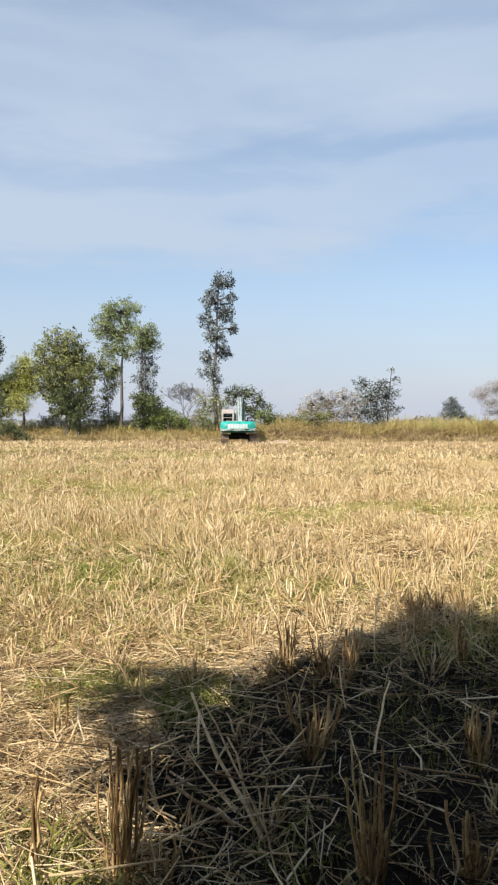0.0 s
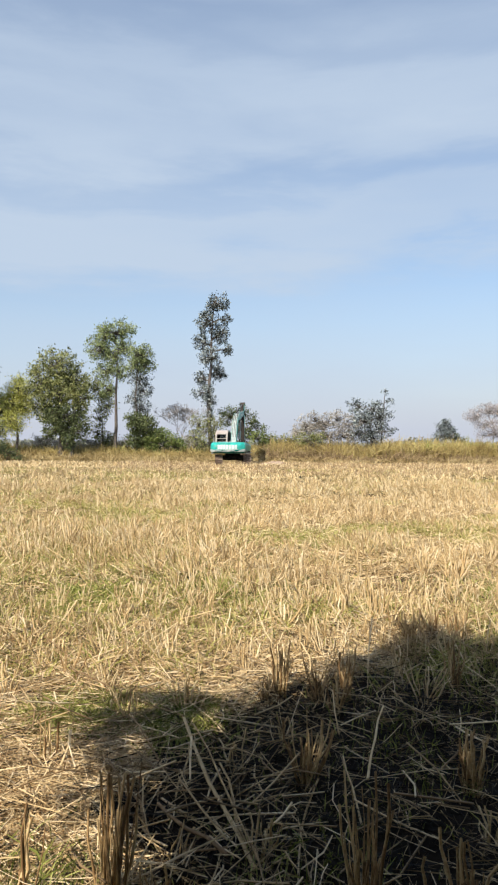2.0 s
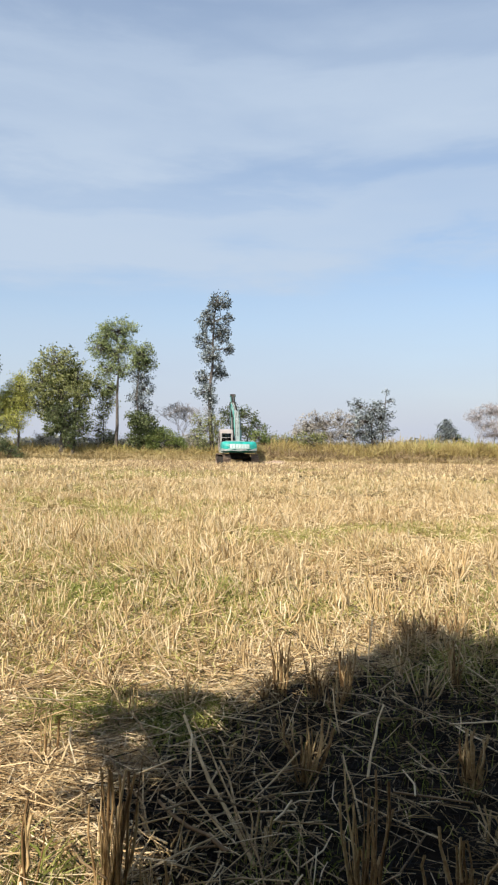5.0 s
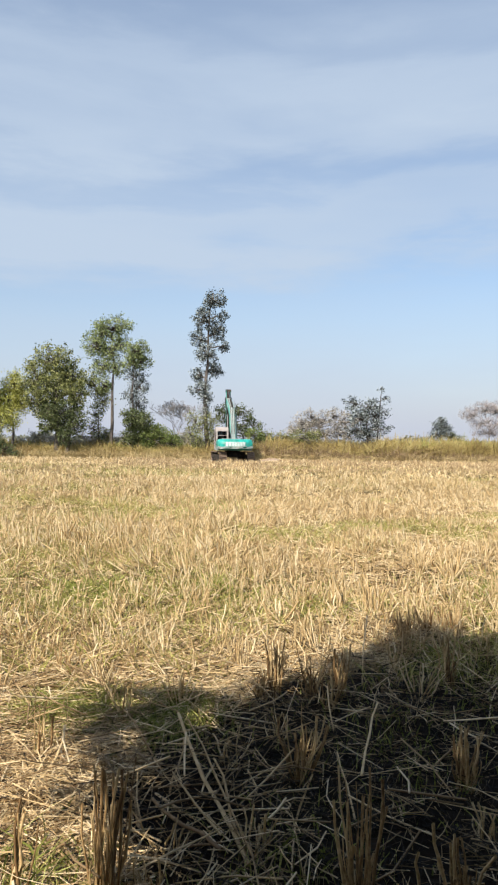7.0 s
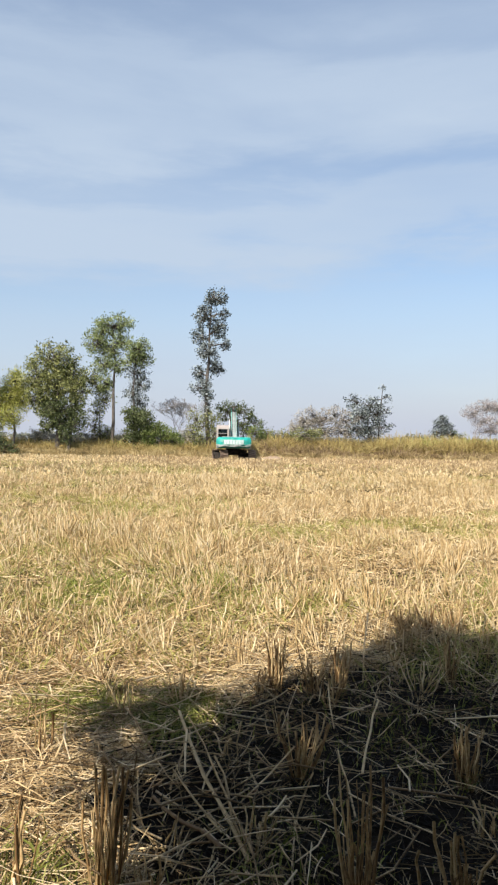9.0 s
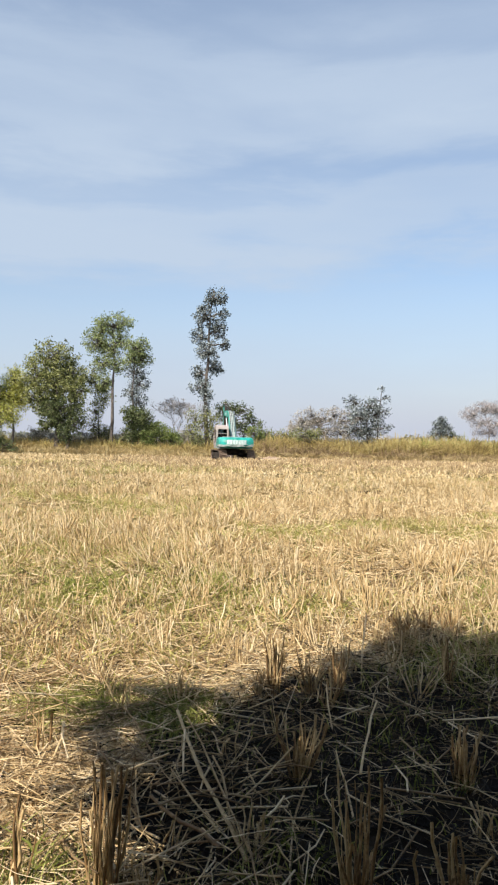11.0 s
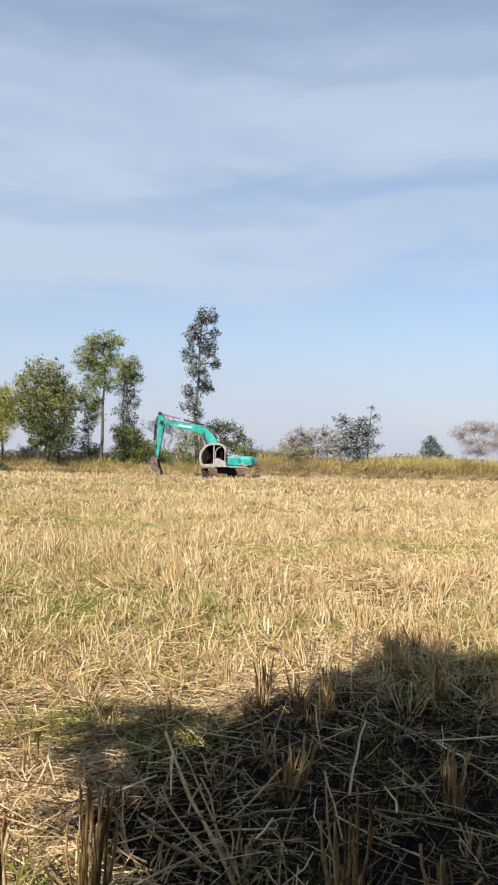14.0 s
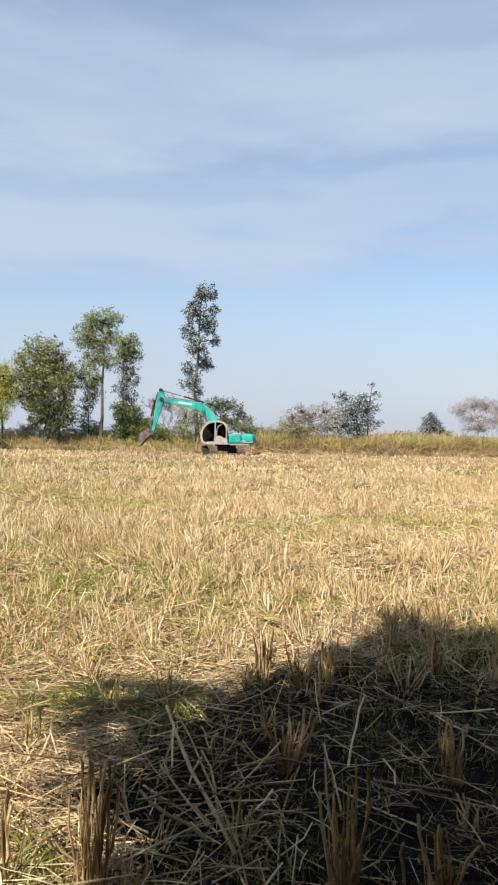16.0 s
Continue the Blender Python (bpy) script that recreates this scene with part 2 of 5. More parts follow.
M_EARTH = surface("dug_pale_earth", [(0.24, 0.17, 0.11), (0.36, 0.27, 0.19), (0.46, 0.36, 0.27)], 4.0, 0.95, bump=0.8, bump_scale=6, big=0.4, big_scale=1)
M_GLASS = bpy.data.materials.new("tinted_cab_glass")
M_GLASS.use_nodes = True
_g = M_GLASS.node_tree.nodes["Principled BSDF"]
_g.inputs["Base Color"].default_value = (0.24, 0.27, 0.27, 1)
_g.inputs["Roughness"].default_value = 0.08
_g.inputs["Transmission Weight"].default_value = 1.0
_g.inputs["IOR"].default_value = 1.1

M_GLASS_DARK = M_GLASS.copy()
M_GLASS_DARK.name = "dark_door_glass"
M_GLASS_DARK.node_tree.nodes["Principled BSDF"].inputs["Base Color"].default_value = (0.16, 0.15, 0.15, 1)

rng = np.random.default_rng(7)


# ---- mesh tools ----
def finish(name, me, material, parent=None, label="", smooth=False):
    me.materials.append(material)
    if smooth:
        me.polygons.foreach_set("use_smooth", [True] * len(me.polygons))
    ob = new(name, me)
    ob.parent = parent
    if label:
        ob["label"] = label
    return ob


def part(name, bm, material, parent=None, label="", smooth=False):
    bmesh.ops.recalc_face_normals(bm, faces=bm.faces)
    me = bpy.data.meshes.new(name)
    bm.to_mesh(me)
    bm.free()
    return finish(name, me, material, parent, label, smooth)


def raw_mesh(name, verts, faces):
    """A mesh from arrays: verts (n, 3), faces (m, k)."""
    me = bpy.data.meshes.new(name)
    m, k = faces.shape
    me.vertices.add(len(verts))
    me.vertices.foreach_set("co", np.ascontiguousarray(verts, dtype=np.float32).ravel())
    me.loops.add(m * k)
    me.loops.foreach_set("vertex_index", np.ascontiguousarray(faces, dtype=np.int32).ravel())
    me.polygons.add(m)
    me.polygons.foreach_set("loop_start", np.arange(0, m * k, k, dtype=np.int32))
    me.polygons.foreach_set("loop_total", np.full(m, k, dtype=np.int32))
    me.update(calc_edges=True)
    return me


def strands(name, points, radii, sides, flat=0.0):
    """Tubes (3 sides or more) or ribbons (2) along polylines: points (n, k, 3), radii (n, k)."""
    n, k, _ = points.shape
    axis = points[:, -1] - points[:, 0]
    axis /= np.linalg.norm(axis, axis=1, keepdims=True) + 1e-9
    ref = rng.normal(size=(n, 3))
    if sides == 2:
        ref[:, 2] = ref[:, 2] * (0.2 + flat) + 1.2 * flat
    u = np.cross(axis, ref)
    u /= np.linalg.norm(u, axis=1, keepdims=True) + 1e-9
    v = np.cross(axis, u)
    ang = np.arange(sides) * (2 * math.pi / sides)
    ring = u[:, None] * np.cos(ang)[None, :, None] + v[:, None] * np.sin(ang)[None, :, None]
    verts = points[:, :, None, :] + ring[:, None] * radii[:, :, None, None]
    idx = np.arange(n * k * sides).reshape(n, k, sides)
    if sides == 2:
        f = np.stack([idx[:, :-1, 0], idx[:, :-1, 1], idx[:, 1:, 1], idx[:, 1:, 0]], -1)
    else:
        r = np.roll(idx, -1, axis=2)
        f = np.stack([idx[:, :-1], r[:, :-1], r[:, 1:], idx[:, 1:]], -1)
    return raw_mesh(name, verts.reshape(-1, 3), f.reshape(-1, 4))


def leaves(name, centres, size, droop=0.25, spread=None):
    """Small folded leaf sprays: two triangles each, turned at random."""
    n = len(centres)
    a = rng.normal(size=(n, 3))
    a[:, 2] -= droop
    a /= np.linalg.norm(a, axis=1, keepdims=True)
    b = np.cross(a, rng.normal(size=(n, 3)))
    b /= np.linalg.norm(b, axis=1, keepdims=True)
    c = np.cross(a, b)
    s = (size * rng.uniform(0.6, 1.35, n))[:, None]
    v = np.stack([centres - a * s * 0.5, centres + b * s * 0.32 + c * s * 0.12,
                  centres + a * s * 0.5, centres - b * s * 0.32 + c * s * 0.12], 1).reshape(-1, 3)
    i = np.arange(n)[:, None] * 4
    f = np.concatenate([i + np.array([[0, 1, 2]]), i + np.array([[0, 2, 3]])], 1).reshape(-1, 3)
    return raw_mesh(name, v, f)


def box(bm, x0, x1, y0, y1, z0, z1, bevel=0.0):
    made = bmesh.ops.create_cube(bm, size=1.0, matrix=Matrix.LocRotScale(((x0 + x1) / 2, (y0 + y1) / 2, (z0 + z1) / 2), None, (x1 - x0, y1 - y0, z1 - z0)))
    if bevel:
        edges = list({e for v in made["verts"] for e in v.link_edges})
        bmesh.ops.bevel(bm, geom=edges, offset=bevel, segments=2, affect="EDGES", profile=0.6)


def extrude_x(bm, outline, x0, x1):
    """A plate: an outline in (y, z) swept from x0 to x1."""
    n = len(outline)
    a = [bm.verts.new((x0, y, z)) for y, z in outline]
    b = [bm.verts.new((x1, y, z)) for y, z in outline]
    bm.faces.new(a)
    bm.faces.new(b[::-1])
    for i in range(n):
        bm.faces.new((a[i], b[i], b[(i + 1) % n], a[(i + 1) % n]))


def rod(bm, p, q, r, sides=10, r2=None):
    p, q = Vector(p), Vector(q)
    turn = (q - p).to_track_quat("Z", "Y").to_matrix().to_4x4()
    bmesh.ops.create_cone(bm, cap_ends=True, segments=sides, radius1=r, radius2=r if r2 is None else r2,
                          depth=(q - p).length, matrix=Matrix.Translation((p + q) / 2) @ turn)


def smooth_noise(x, y, s, seed=0.0):
    """Cheap soft noise in -1..1 for arrays."""
    x, y = np.asarray(x) / s + seed * 1.7, np.asarray(y) / s - seed * 2.3
    return (np.sin(x * 1.0 + 1.3 * np.sin(y * 0.9 + seed)) + np.sin(y * 1.1 + 1.1 * np.sin(x * 0.7 + 2 + seed))
            + 0.6 * np.sin(2.1 * x + 1.7 * y + seed) + 0.5 * np.sin(3.3 * y - 2.4 * x + seed)) / 3.1


# ---- ground ----
def field_edge(x):
    """Where the field ends and the overgrown bank begins."""
    return 61.5 - 0.11 * np.asarray(x) + 0.5 * np.sin(np.asarray(x) * 0.35)


def ground_z(x, y):
    x, y = np.asarray(x, float), np.asarray(y, float)
    rise = np.clip((y - field_edge(x)) / 3.0, 0, 1)
    rise = rise * rise * (3 - 2 * rise)
    near = np.clip(1 - np.hypot(x, y) / 60, 0, 1)
    return 0.35 * rise + near * (0.035 * smooth_noise(x, y, 0.9, 1) + 0.02 * smooth_noise(x, y, 0.25, 2)) - 0.02


def build_ground():
    far = np.concatenate([-np.geomspace(2400, 12, 22), np.linspace(-10, 10, 121), np.geomspace(12, 2400, 22)])
    ahead = np.concatenate([-np.geomspace(2400, 4, 16), np.linspace(-2, 14, 100), np.linspace(14.5, 80, 110), np.geomspace(90, 2600, 20)])
    gx, gy = np.meshgrid(far, ahead)
    v = np.stack([gx, gy, ground_z(gx, gy)], -1).reshape(-1, 3)
    i = np.arange(v.shape[0]).reshape(gx.shape)
    f = np.stack([i[:-1, :-1], i[:-1, 1:], i[1:, 1:], i[1:, :-1]], -1).reshape(-1, 4)
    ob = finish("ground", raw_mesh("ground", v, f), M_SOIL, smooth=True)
    tagged(ob, "field soil strewn with chaff under straw, near-black to deepen shade", "ground", kind="structure")


build_ground()


# ---- excavator ----
def arc(cx, cy, r, a0, a1, n):
    return [(cx + r * math.cos(radians(a0 + (a1 - a0) * i / (n - 1))), cy + r * math.sin(radians(a0 + (a1 - a0) * i / (n - 1)))) for i in range(n)]


def track_loop():
    """Outline of the running track in (y, z), evenly stepped, with its direction."""
    half, r, step = 1.62, 0.40, 0.171
    total = 4 * half + 2 * math.pi * r
    n = round(total / step)
    for i in range(n):
        s = total * i / n
        if s < 2 * half:
            yield -half + s, 0.02 + 2 * r, 0.0
        elif s < 2 * half + math.pi * r:
            a = (s - 2 * half) / r
            yield half + r * math.sin(a), 0.02 + r + r * math.cos(a), -math.degrees(a)
        elif s < 4 * half + math.pi * r:
            yield half - (s - 2 * half - math.pi * r), 0.02, 180.0
        else:
            a = (s - 4 * half - math.pi * r) / r
            yield -half - r * math.sin(a), 0.02 + r - r * math.cos(a), 180.0 - math.degrees(a)


def build_undercarriage(root):
    bm = bmesh.new()
    box(bm, -0.30, 0.30, -0.085, 0.085, -0.018, 0.012)
    for y in (-0.07, 0.0, 0.07):
        box(bm, -0.30, 0.30, y - 0.008, y + 0.008, 0.012, 0.045)
    shoe = bpy.data.meshes.new("track_shoe")
    bm.to_mesh(shoe)
    bm.free()
    shoe.materials.append(M_MUD)
    for side in (-1, 1):
        bm = bmesh.new()
        box(bm, side * 1.12 - 0.17, side * 1.12 + 0.17, -1.55, 1.55, 0.22, 0.62, 0.05)
        track = part("track", bm, M_STEEL, root, "muddy steel crawler track")
        for y, z, a in track_loop():
            s = new("track_shoe", shoe)
            s.parent = track
            s.matrix_basis = pose(side * 1.12, y, z, a)
        for name, y in (("sprocket", -1.62), ("idler", 1.62)):
            bm = bmesh.new()
            rod(bm, (side * 1.12 - 0.2, y, 0.42), (side * 1.12 + 0.2, y, 0.42), 0.34, 20)
            rod(bm, (side * 1.12 - 0.27, y, 0.42), (side * 1.12 + 0.27, y, 0.42), 0.14, 14)
            part(name, bm, M_STEEL, track)
        for i in range(7):
            bm = bmesh.new()
            y = -1.2 + 0.4 * i
            rod(bm, (side * 1.12 - 0.22, y, 0.17), (side * 1.12 + 0.22, y, 0.17), 0.10, 12)
            part("roller", bm, M_STEEL, track)
    bm = bmesh.new()
    box(bm, -0.98, 0.98, -0.75, 0.75, 0.42, 0.82, 0.06)
    part("car_body", bm, M_STEEL, root, "dark shaded centre frame between the tracks")
    bm = bmesh.new()
    rod(bm, (0, 0, 0.8), (0, 0, 1.0), 0.62, 28)
    part("swing_ring", bm, M_STEEL, root)


CAB_OUT = [(-0.42, 0.98), (-0.42, 2.30), (-0.34, 2.55), (-0.15, 2.74), (0.15, 2.84), (0.60, 2.86), (1.00, 2.78), (1.33, 2.60),
           (1.58, 2.32), (1.72, 1.98), (1.76, 1.62), (1.70, 1.28), (1.55, 0.98)]
CAB_IN = [(-0.28, 1.30), (-0.28, 2.25), (-0.21, 2.46), (-0.06, 2.61), (0.17, 2.70), (0.60, 2.72), (0.94, 2.65), (1.23, 2.50),
          (1.44, 2.26), (1.57, 1.95), (1.60, 1.62), (1.55, 1.34), (1.42, 1.14)]


def cab_side(bm, x0, x1):
    """A rounded side frame with one large opening."""
    n = len(CAB_OUT)
    rings = []
    for x in (x0, x1):
        rings.append(([bm.verts.new((x, y, z)) for y, z in CAB_OUT], [bm.verts.new((x, y, z)) for y, z in CAB_IN]))
    for i in range(n):
        j = (i + 1) % n
        for k, (o, q) in enumerate(rings):
            bm.faces.new((o[i], o[j], q[j], q[i]))
        bm.faces.new((rings[0][0][i], rings[0][0][j], rings[1][0][j], rings[1][0][i]))
        bm.faces.new((rings[0][1][i], rings[0][1][j], rings[1][1][j], rings[1][1][i]))


def build_cab(house):
    xl, xr = -1.36, -0.36
    for x0, x1 in ((xl, xl + 0.07), (xr - 0.07, xr)):
        bm = bmesh.new()
        cab_side(bm, x0, x1)
        part("cab_side_frame", bm, M_CREAM, house, "cream rounded cab side frame")
    bm = bmesh.new()                       # roof skin from the rear top edge to the brow
    top = CAB_OUT[2:8]
    outline = top + [(y, z - 0.06) for y, z in reversed(top)]
    extrude_x(bm, outline, xl + 0.072, xr - 0.072)
    part("cab_roof", bm, M_CREAM, house)
    bm = bmesh.new()                       # rear wall with a window opening
    y0, y1 = -0.415, -0.36
    box(bm, xl + 0.072, xr - 0.072, y0, y1, 0.98, 1.80)
    box(bm, xl + 0.072, xl + 0.13, y0, y1, 1.85, 2.56)
    box(bm, xr - 0.13, xr - 0.072, y0, y1, 1.85, 2.56)
    box(bm, xl + 0.13, xr - 0.13, y0, y1, 2.50, 2.56)
    part("cab_rear_wall", bm, M_CREAM, house)
    bm = bmesh.new()
    box(bm, xl + 0.13, xr - 0.13, -0.395, -0.385, 1.85, 2.50)
    part("rear_window", bm, M_GLASS, house, "dark tinted rear cab window").visible_shadow = False
    bm = bmesh.new()
    box(bm, xl + 0.13, xr - 0.13, -0.412, -0.365, 2.15, 2.18)
    part("window_bar", bm, M_CREAM, house)
    bm = bmesh.new()
    box(bm, xl + 0.075, xr - 0.075, -0.35, 1.55, 0.99, 1.05)
    part("cab_floor", bm, M_SEAT, house)
    bm = bmesh.new()                       # dark sheet over the far side and its window, added to darken the cab
    extrude_x(bm, CAB_IN, xr - 0.10, xr - 0.075)
    part("inner_lining", bm, M_SEAT, house, "dark sheet added to darken the cab interior")
    bm = bmesh.new()
    extrude_x(bm, [(y, z - 0.07) for y, z in top] + [(y, z - 0.09) for y, z in reversed(top)], xl + 0.075, xr - 0.11)
    part("headlining", bm, M_SEAT, house)
    bm = bmesh.new()                       # door: centre post and lower panel
    box(bm, xl - 0.015, xl + 0.045, 0.52, 0.62, 1.0, 2.80, 0.01)
    part("door_post", bm, M_CREAM, house)
    bm = bmesh.new()
    outline = [(-0.30, 1.05), (0.50, 1.05), (0.50, 1.55), (0.42, 1.66), (0.10, 1.62), (-0.10, 1.48), (-0.26, 1.46)]
    extrude_x(bm, outline, xl - 0.012, xl + 0.03)
    part("door_panel", bm, M_CREAM, house, "cream lower door panel")
    bm = bmesh.new()
    extrude_x(bm, CAB_IN, xl + 0.046, xl + 0.054)
    part("door_window", bm, M_GLASS_DARK, house, "dark tinted door glass").visible_shadow = False
    bm = bmesh.new()
    pts = [(0.46, 1.64), (0.42, 2.20), (0.28, 2.46), (0.05, 2.52)]
    for a, b in zip(pts, pts[1:]):
        rod(bm, (xl - 0.005, *a), (xl - 0.005, *b), 0.035, 8)
    part("door_window_frame", bm, M_CREAM, house)
    bm = bmesh.new()
    curve = CAB_OUT[7:13]
    n = [bm.verts.new((x, y - 0.03, z)) for x in (xl + 0.08, xr - 0.08) for y, z in curve]
    k = len(curve)
    for i in range(k - 1):
        bm.faces.new((n[i], n[i + 1], n[k + i + 1], n[k + i]))
    bmesh.ops.solidify(bm, geom=bm.faces[:], thickness=0.008)
    part("windscreen", bm, M_GLASS, house, "curved dark windscreen").visible_shadow = False
    bm = bmesh.new()
    box(bm, -1.12, -0.62, 0.05, 0.58, 1.30, 1.46, 0.05)
    box(bm, -1.0, -0.74, 0.15, 0.45, 1.05, 1.30, 0.02)
    part("seat", bm, M_SEAT, house, "dark cab seat")
    bm = bmesh.new()
    box(bm, -1.10, -0.64, -0.10, 0.06, 1.44, 2.12, 0.06)
    part("seat_back", bm, M_SEAT, house)
    bm = bmesh.new()
    box(bm, -1.24, -1.14, 0.15, 0.75, 1.30, 1.58, 0.03)
    rod(bm, (-1.19, 0.72, 1.55), (-1.17, 0.80, 1.86), 0.02, 8)
    part("control_console", bm, M_SEAT, house)
    bm = bmesh.new()
    rod(bm, (-0.86, 1.25, 1.05), (-0.86, 1.18, 1.80), 0.025, 8)
    rod(bm, (-0.98, 1.28, 1.05), (-0.98, 1.20, 1.80), 0.025, 8)
    part("travel_lever", bm, M_STEEL, house)
    bm = bmesh.new()
    rod(bm, (-1.42, -0.36, 1.45), (-1.42, -0.36, 2.15), 0.022, 8)
    rod(bm, (-1.42, -0.36, 1.45), (-1.36, -0.36, 1.45), 0.02, 8)
    rod(bm, (-1.42, -0.36, 2.15), (-1.36, -0.36, 2.15), 0.02, 8)
    part("grab_rail", bm, M_STEEL, house)


def build_house(root):
    bm = bmesh.new()
    box(bm, -1.30, 1.30, -2.0, 1.45, 0.99, 1.12, 0.03)
    house = part("house", bm, M_STEEL, root, "swinging upper body of the excavator")
    # counterweight: rounded at the back, tucked in towards its foot
    plan = [(1.38, -1.62)] + [(x, y) for x, y in arc(0, 0, 2.78, -31, -149, 17)] + [(-1.38, -1.62)]
    plan = [(max(-1.38, min(1.38, x)), y) for x, y in plan]
    bm = bmesh.new()
    levels = [(0.97, 0.80), (1.03, 0.90), (1.12, 0.97), (1.24, 1.0), (1.50, 1.0), (1.66, 0.985), (1.77, 0.95), (1.83, 0.90), (1.85, 0.84)]
    rings = [[bm.verts.new((x * s, -1.62 + (y + 1.62) * (1 - (1 - s) * 2.2), z)) for x, y in plan] for z, s in levels]
    for a, b in zip(rings, rings[1:]):
        for i in range(len(plan)):
            j = (i + 1) % len(plan)
            bm.faces.new((a[i], a[j], b[j], b[i]))
    bm.faces.new(rings[0])
    bm.faces.new(rings[-1])
    part("counterweight", bm, M_TEAL, house, "teal counterweight with pale worn foot")
    bm = bmesh.new()                       # scraped lower lip of the counterweight
    lip = [(x * 1.004, y * 1.004) for x, y in plan[1:-1]]
    lo = [bm.verts.new((x, y, 1.12 + 0.03 * math.sin(i * 2.1))) for i, (x, y) in enumerate(lip)]
    hi = [bm.verts.new((x * 1.001, y * 1.001, 1.25 + 0.07 * math.sin(i * 1.7 + 1) + 0.05 * math.sin(i * 3.9))) for i, (x, y) in enumerate(lip)]
    for i in range(len(lip) - 1):
        bm.faces.new((lo[i], lo[i + 1], hi[i + 1], hi[i]))
    bmesh.ops.solidify(bm, geom=bm.faces[:], thickness=0.01)
    part("scraped_lip", bm, M_SCRAPE, house, "scraped pale band along the counterweight's foot")
    # bars that stand for the maker's lettering on the back and the side
    for i in range(7):
        bm = bmesh.new()
        a = radians(-90 + (i - 3) * 4.6)
        x, y = 2.79 * math.cos(a), 2.79 * math.sin(a)
        box(bm, -0.10, 0.10, -0.006, 0.006, -0.17, 0.17, 0.004)
        bmesh.ops.transform(bm, matrix=pose(x, y, 1.47, 0, 0, math.degrees(a) + 90), verts=bm.verts)
        part("lettering_bar", bm, M_WHITE, house, "plain white bar in place of lettering")
    bm = bmesh.new()
    pts = arc(0, 0, 2.792, -108, -72, 9)
    lo = [bm.verts.new((x, y, 1.27)) for x, y in pts]
    hi = [bm.verts.new((x, y, 1.31)) for x, y in pts]
    for i in range(8):
        bm.faces.new((lo[i], lo[i + 1], hi[i + 1], hi[i]))
    bmesh.ops.solidify(bm, geom=bm.faces[:], thickness=0.006)
    part("white_stripe", bm, M_WHITE, house)
    bm = bmesh.new()
    box(bm, -1.36, 1.36, -1.60, -0.50, 1.04, 1.82, 0.17)
    part("engine_cover", bm, M_TEAL, house, "teal engine cover")
    bm = bmesh.new()
    box(bm, -0.95, 0.55, -1.52, -0.75, 1.802, 1.90, 0.04)
    part("bonnet", bm, M_TEAL_DULL, house)
    bm = bmesh.new()
    rod(bm, (0.75, -1.25, 1.79), (0.75, -1.25, 2.12), 0.06, 12)
    part("exhaust", bm, M_STEEL, house)
    bm = bmesh.new()
    box(bm, 0.45, 1.34, -0.48, 1.30, 1.125, 1.72, 0.13)
    part("tank_box", bm, M_TEAL, house, "teal fuel tank and tool box")
    for y in (-1.45, -1.02):
        bm = bmesh.new()
        box(bm, -1.372, -1.362, y, y + 0.38, 1.14, 1.68, 0.003)
        part("side_door", bm, M_TEAL, house)
    for y in (-1.26, -0.83):
        bm = bmesh.new()
        box(bm, -1.385, -1.373, y, y + 0.12, 1.40, 1.44, 0.003)
        part("door_latch", bm, M_STEEL, house)
    bm = bmesh.new()
    box(bm, -1.38, 1.38, -2.1, 1.2, 0.955, 1.03, 0.02)
    part("deck_skirt", bm, M_TEAL_DULL, house)
    for x in (-0.22, 0.34):
        bm = bmesh.new()
        extrude_x(bm, [(-0.35, 1.12), (0.85, 1.12), (0.72, 1.30), (0.30, 1.78), (0.05, 1.80)], x - 0.03, x + 0.03)
        part("boom_bracket", bm, M_TEAL_DULL, house)
    build_cab(house)
    return house


BOOM_X, FOOT, BOOM_L, ARM_L = 0.06, (0.15, 1.62), 5.65, 2.85


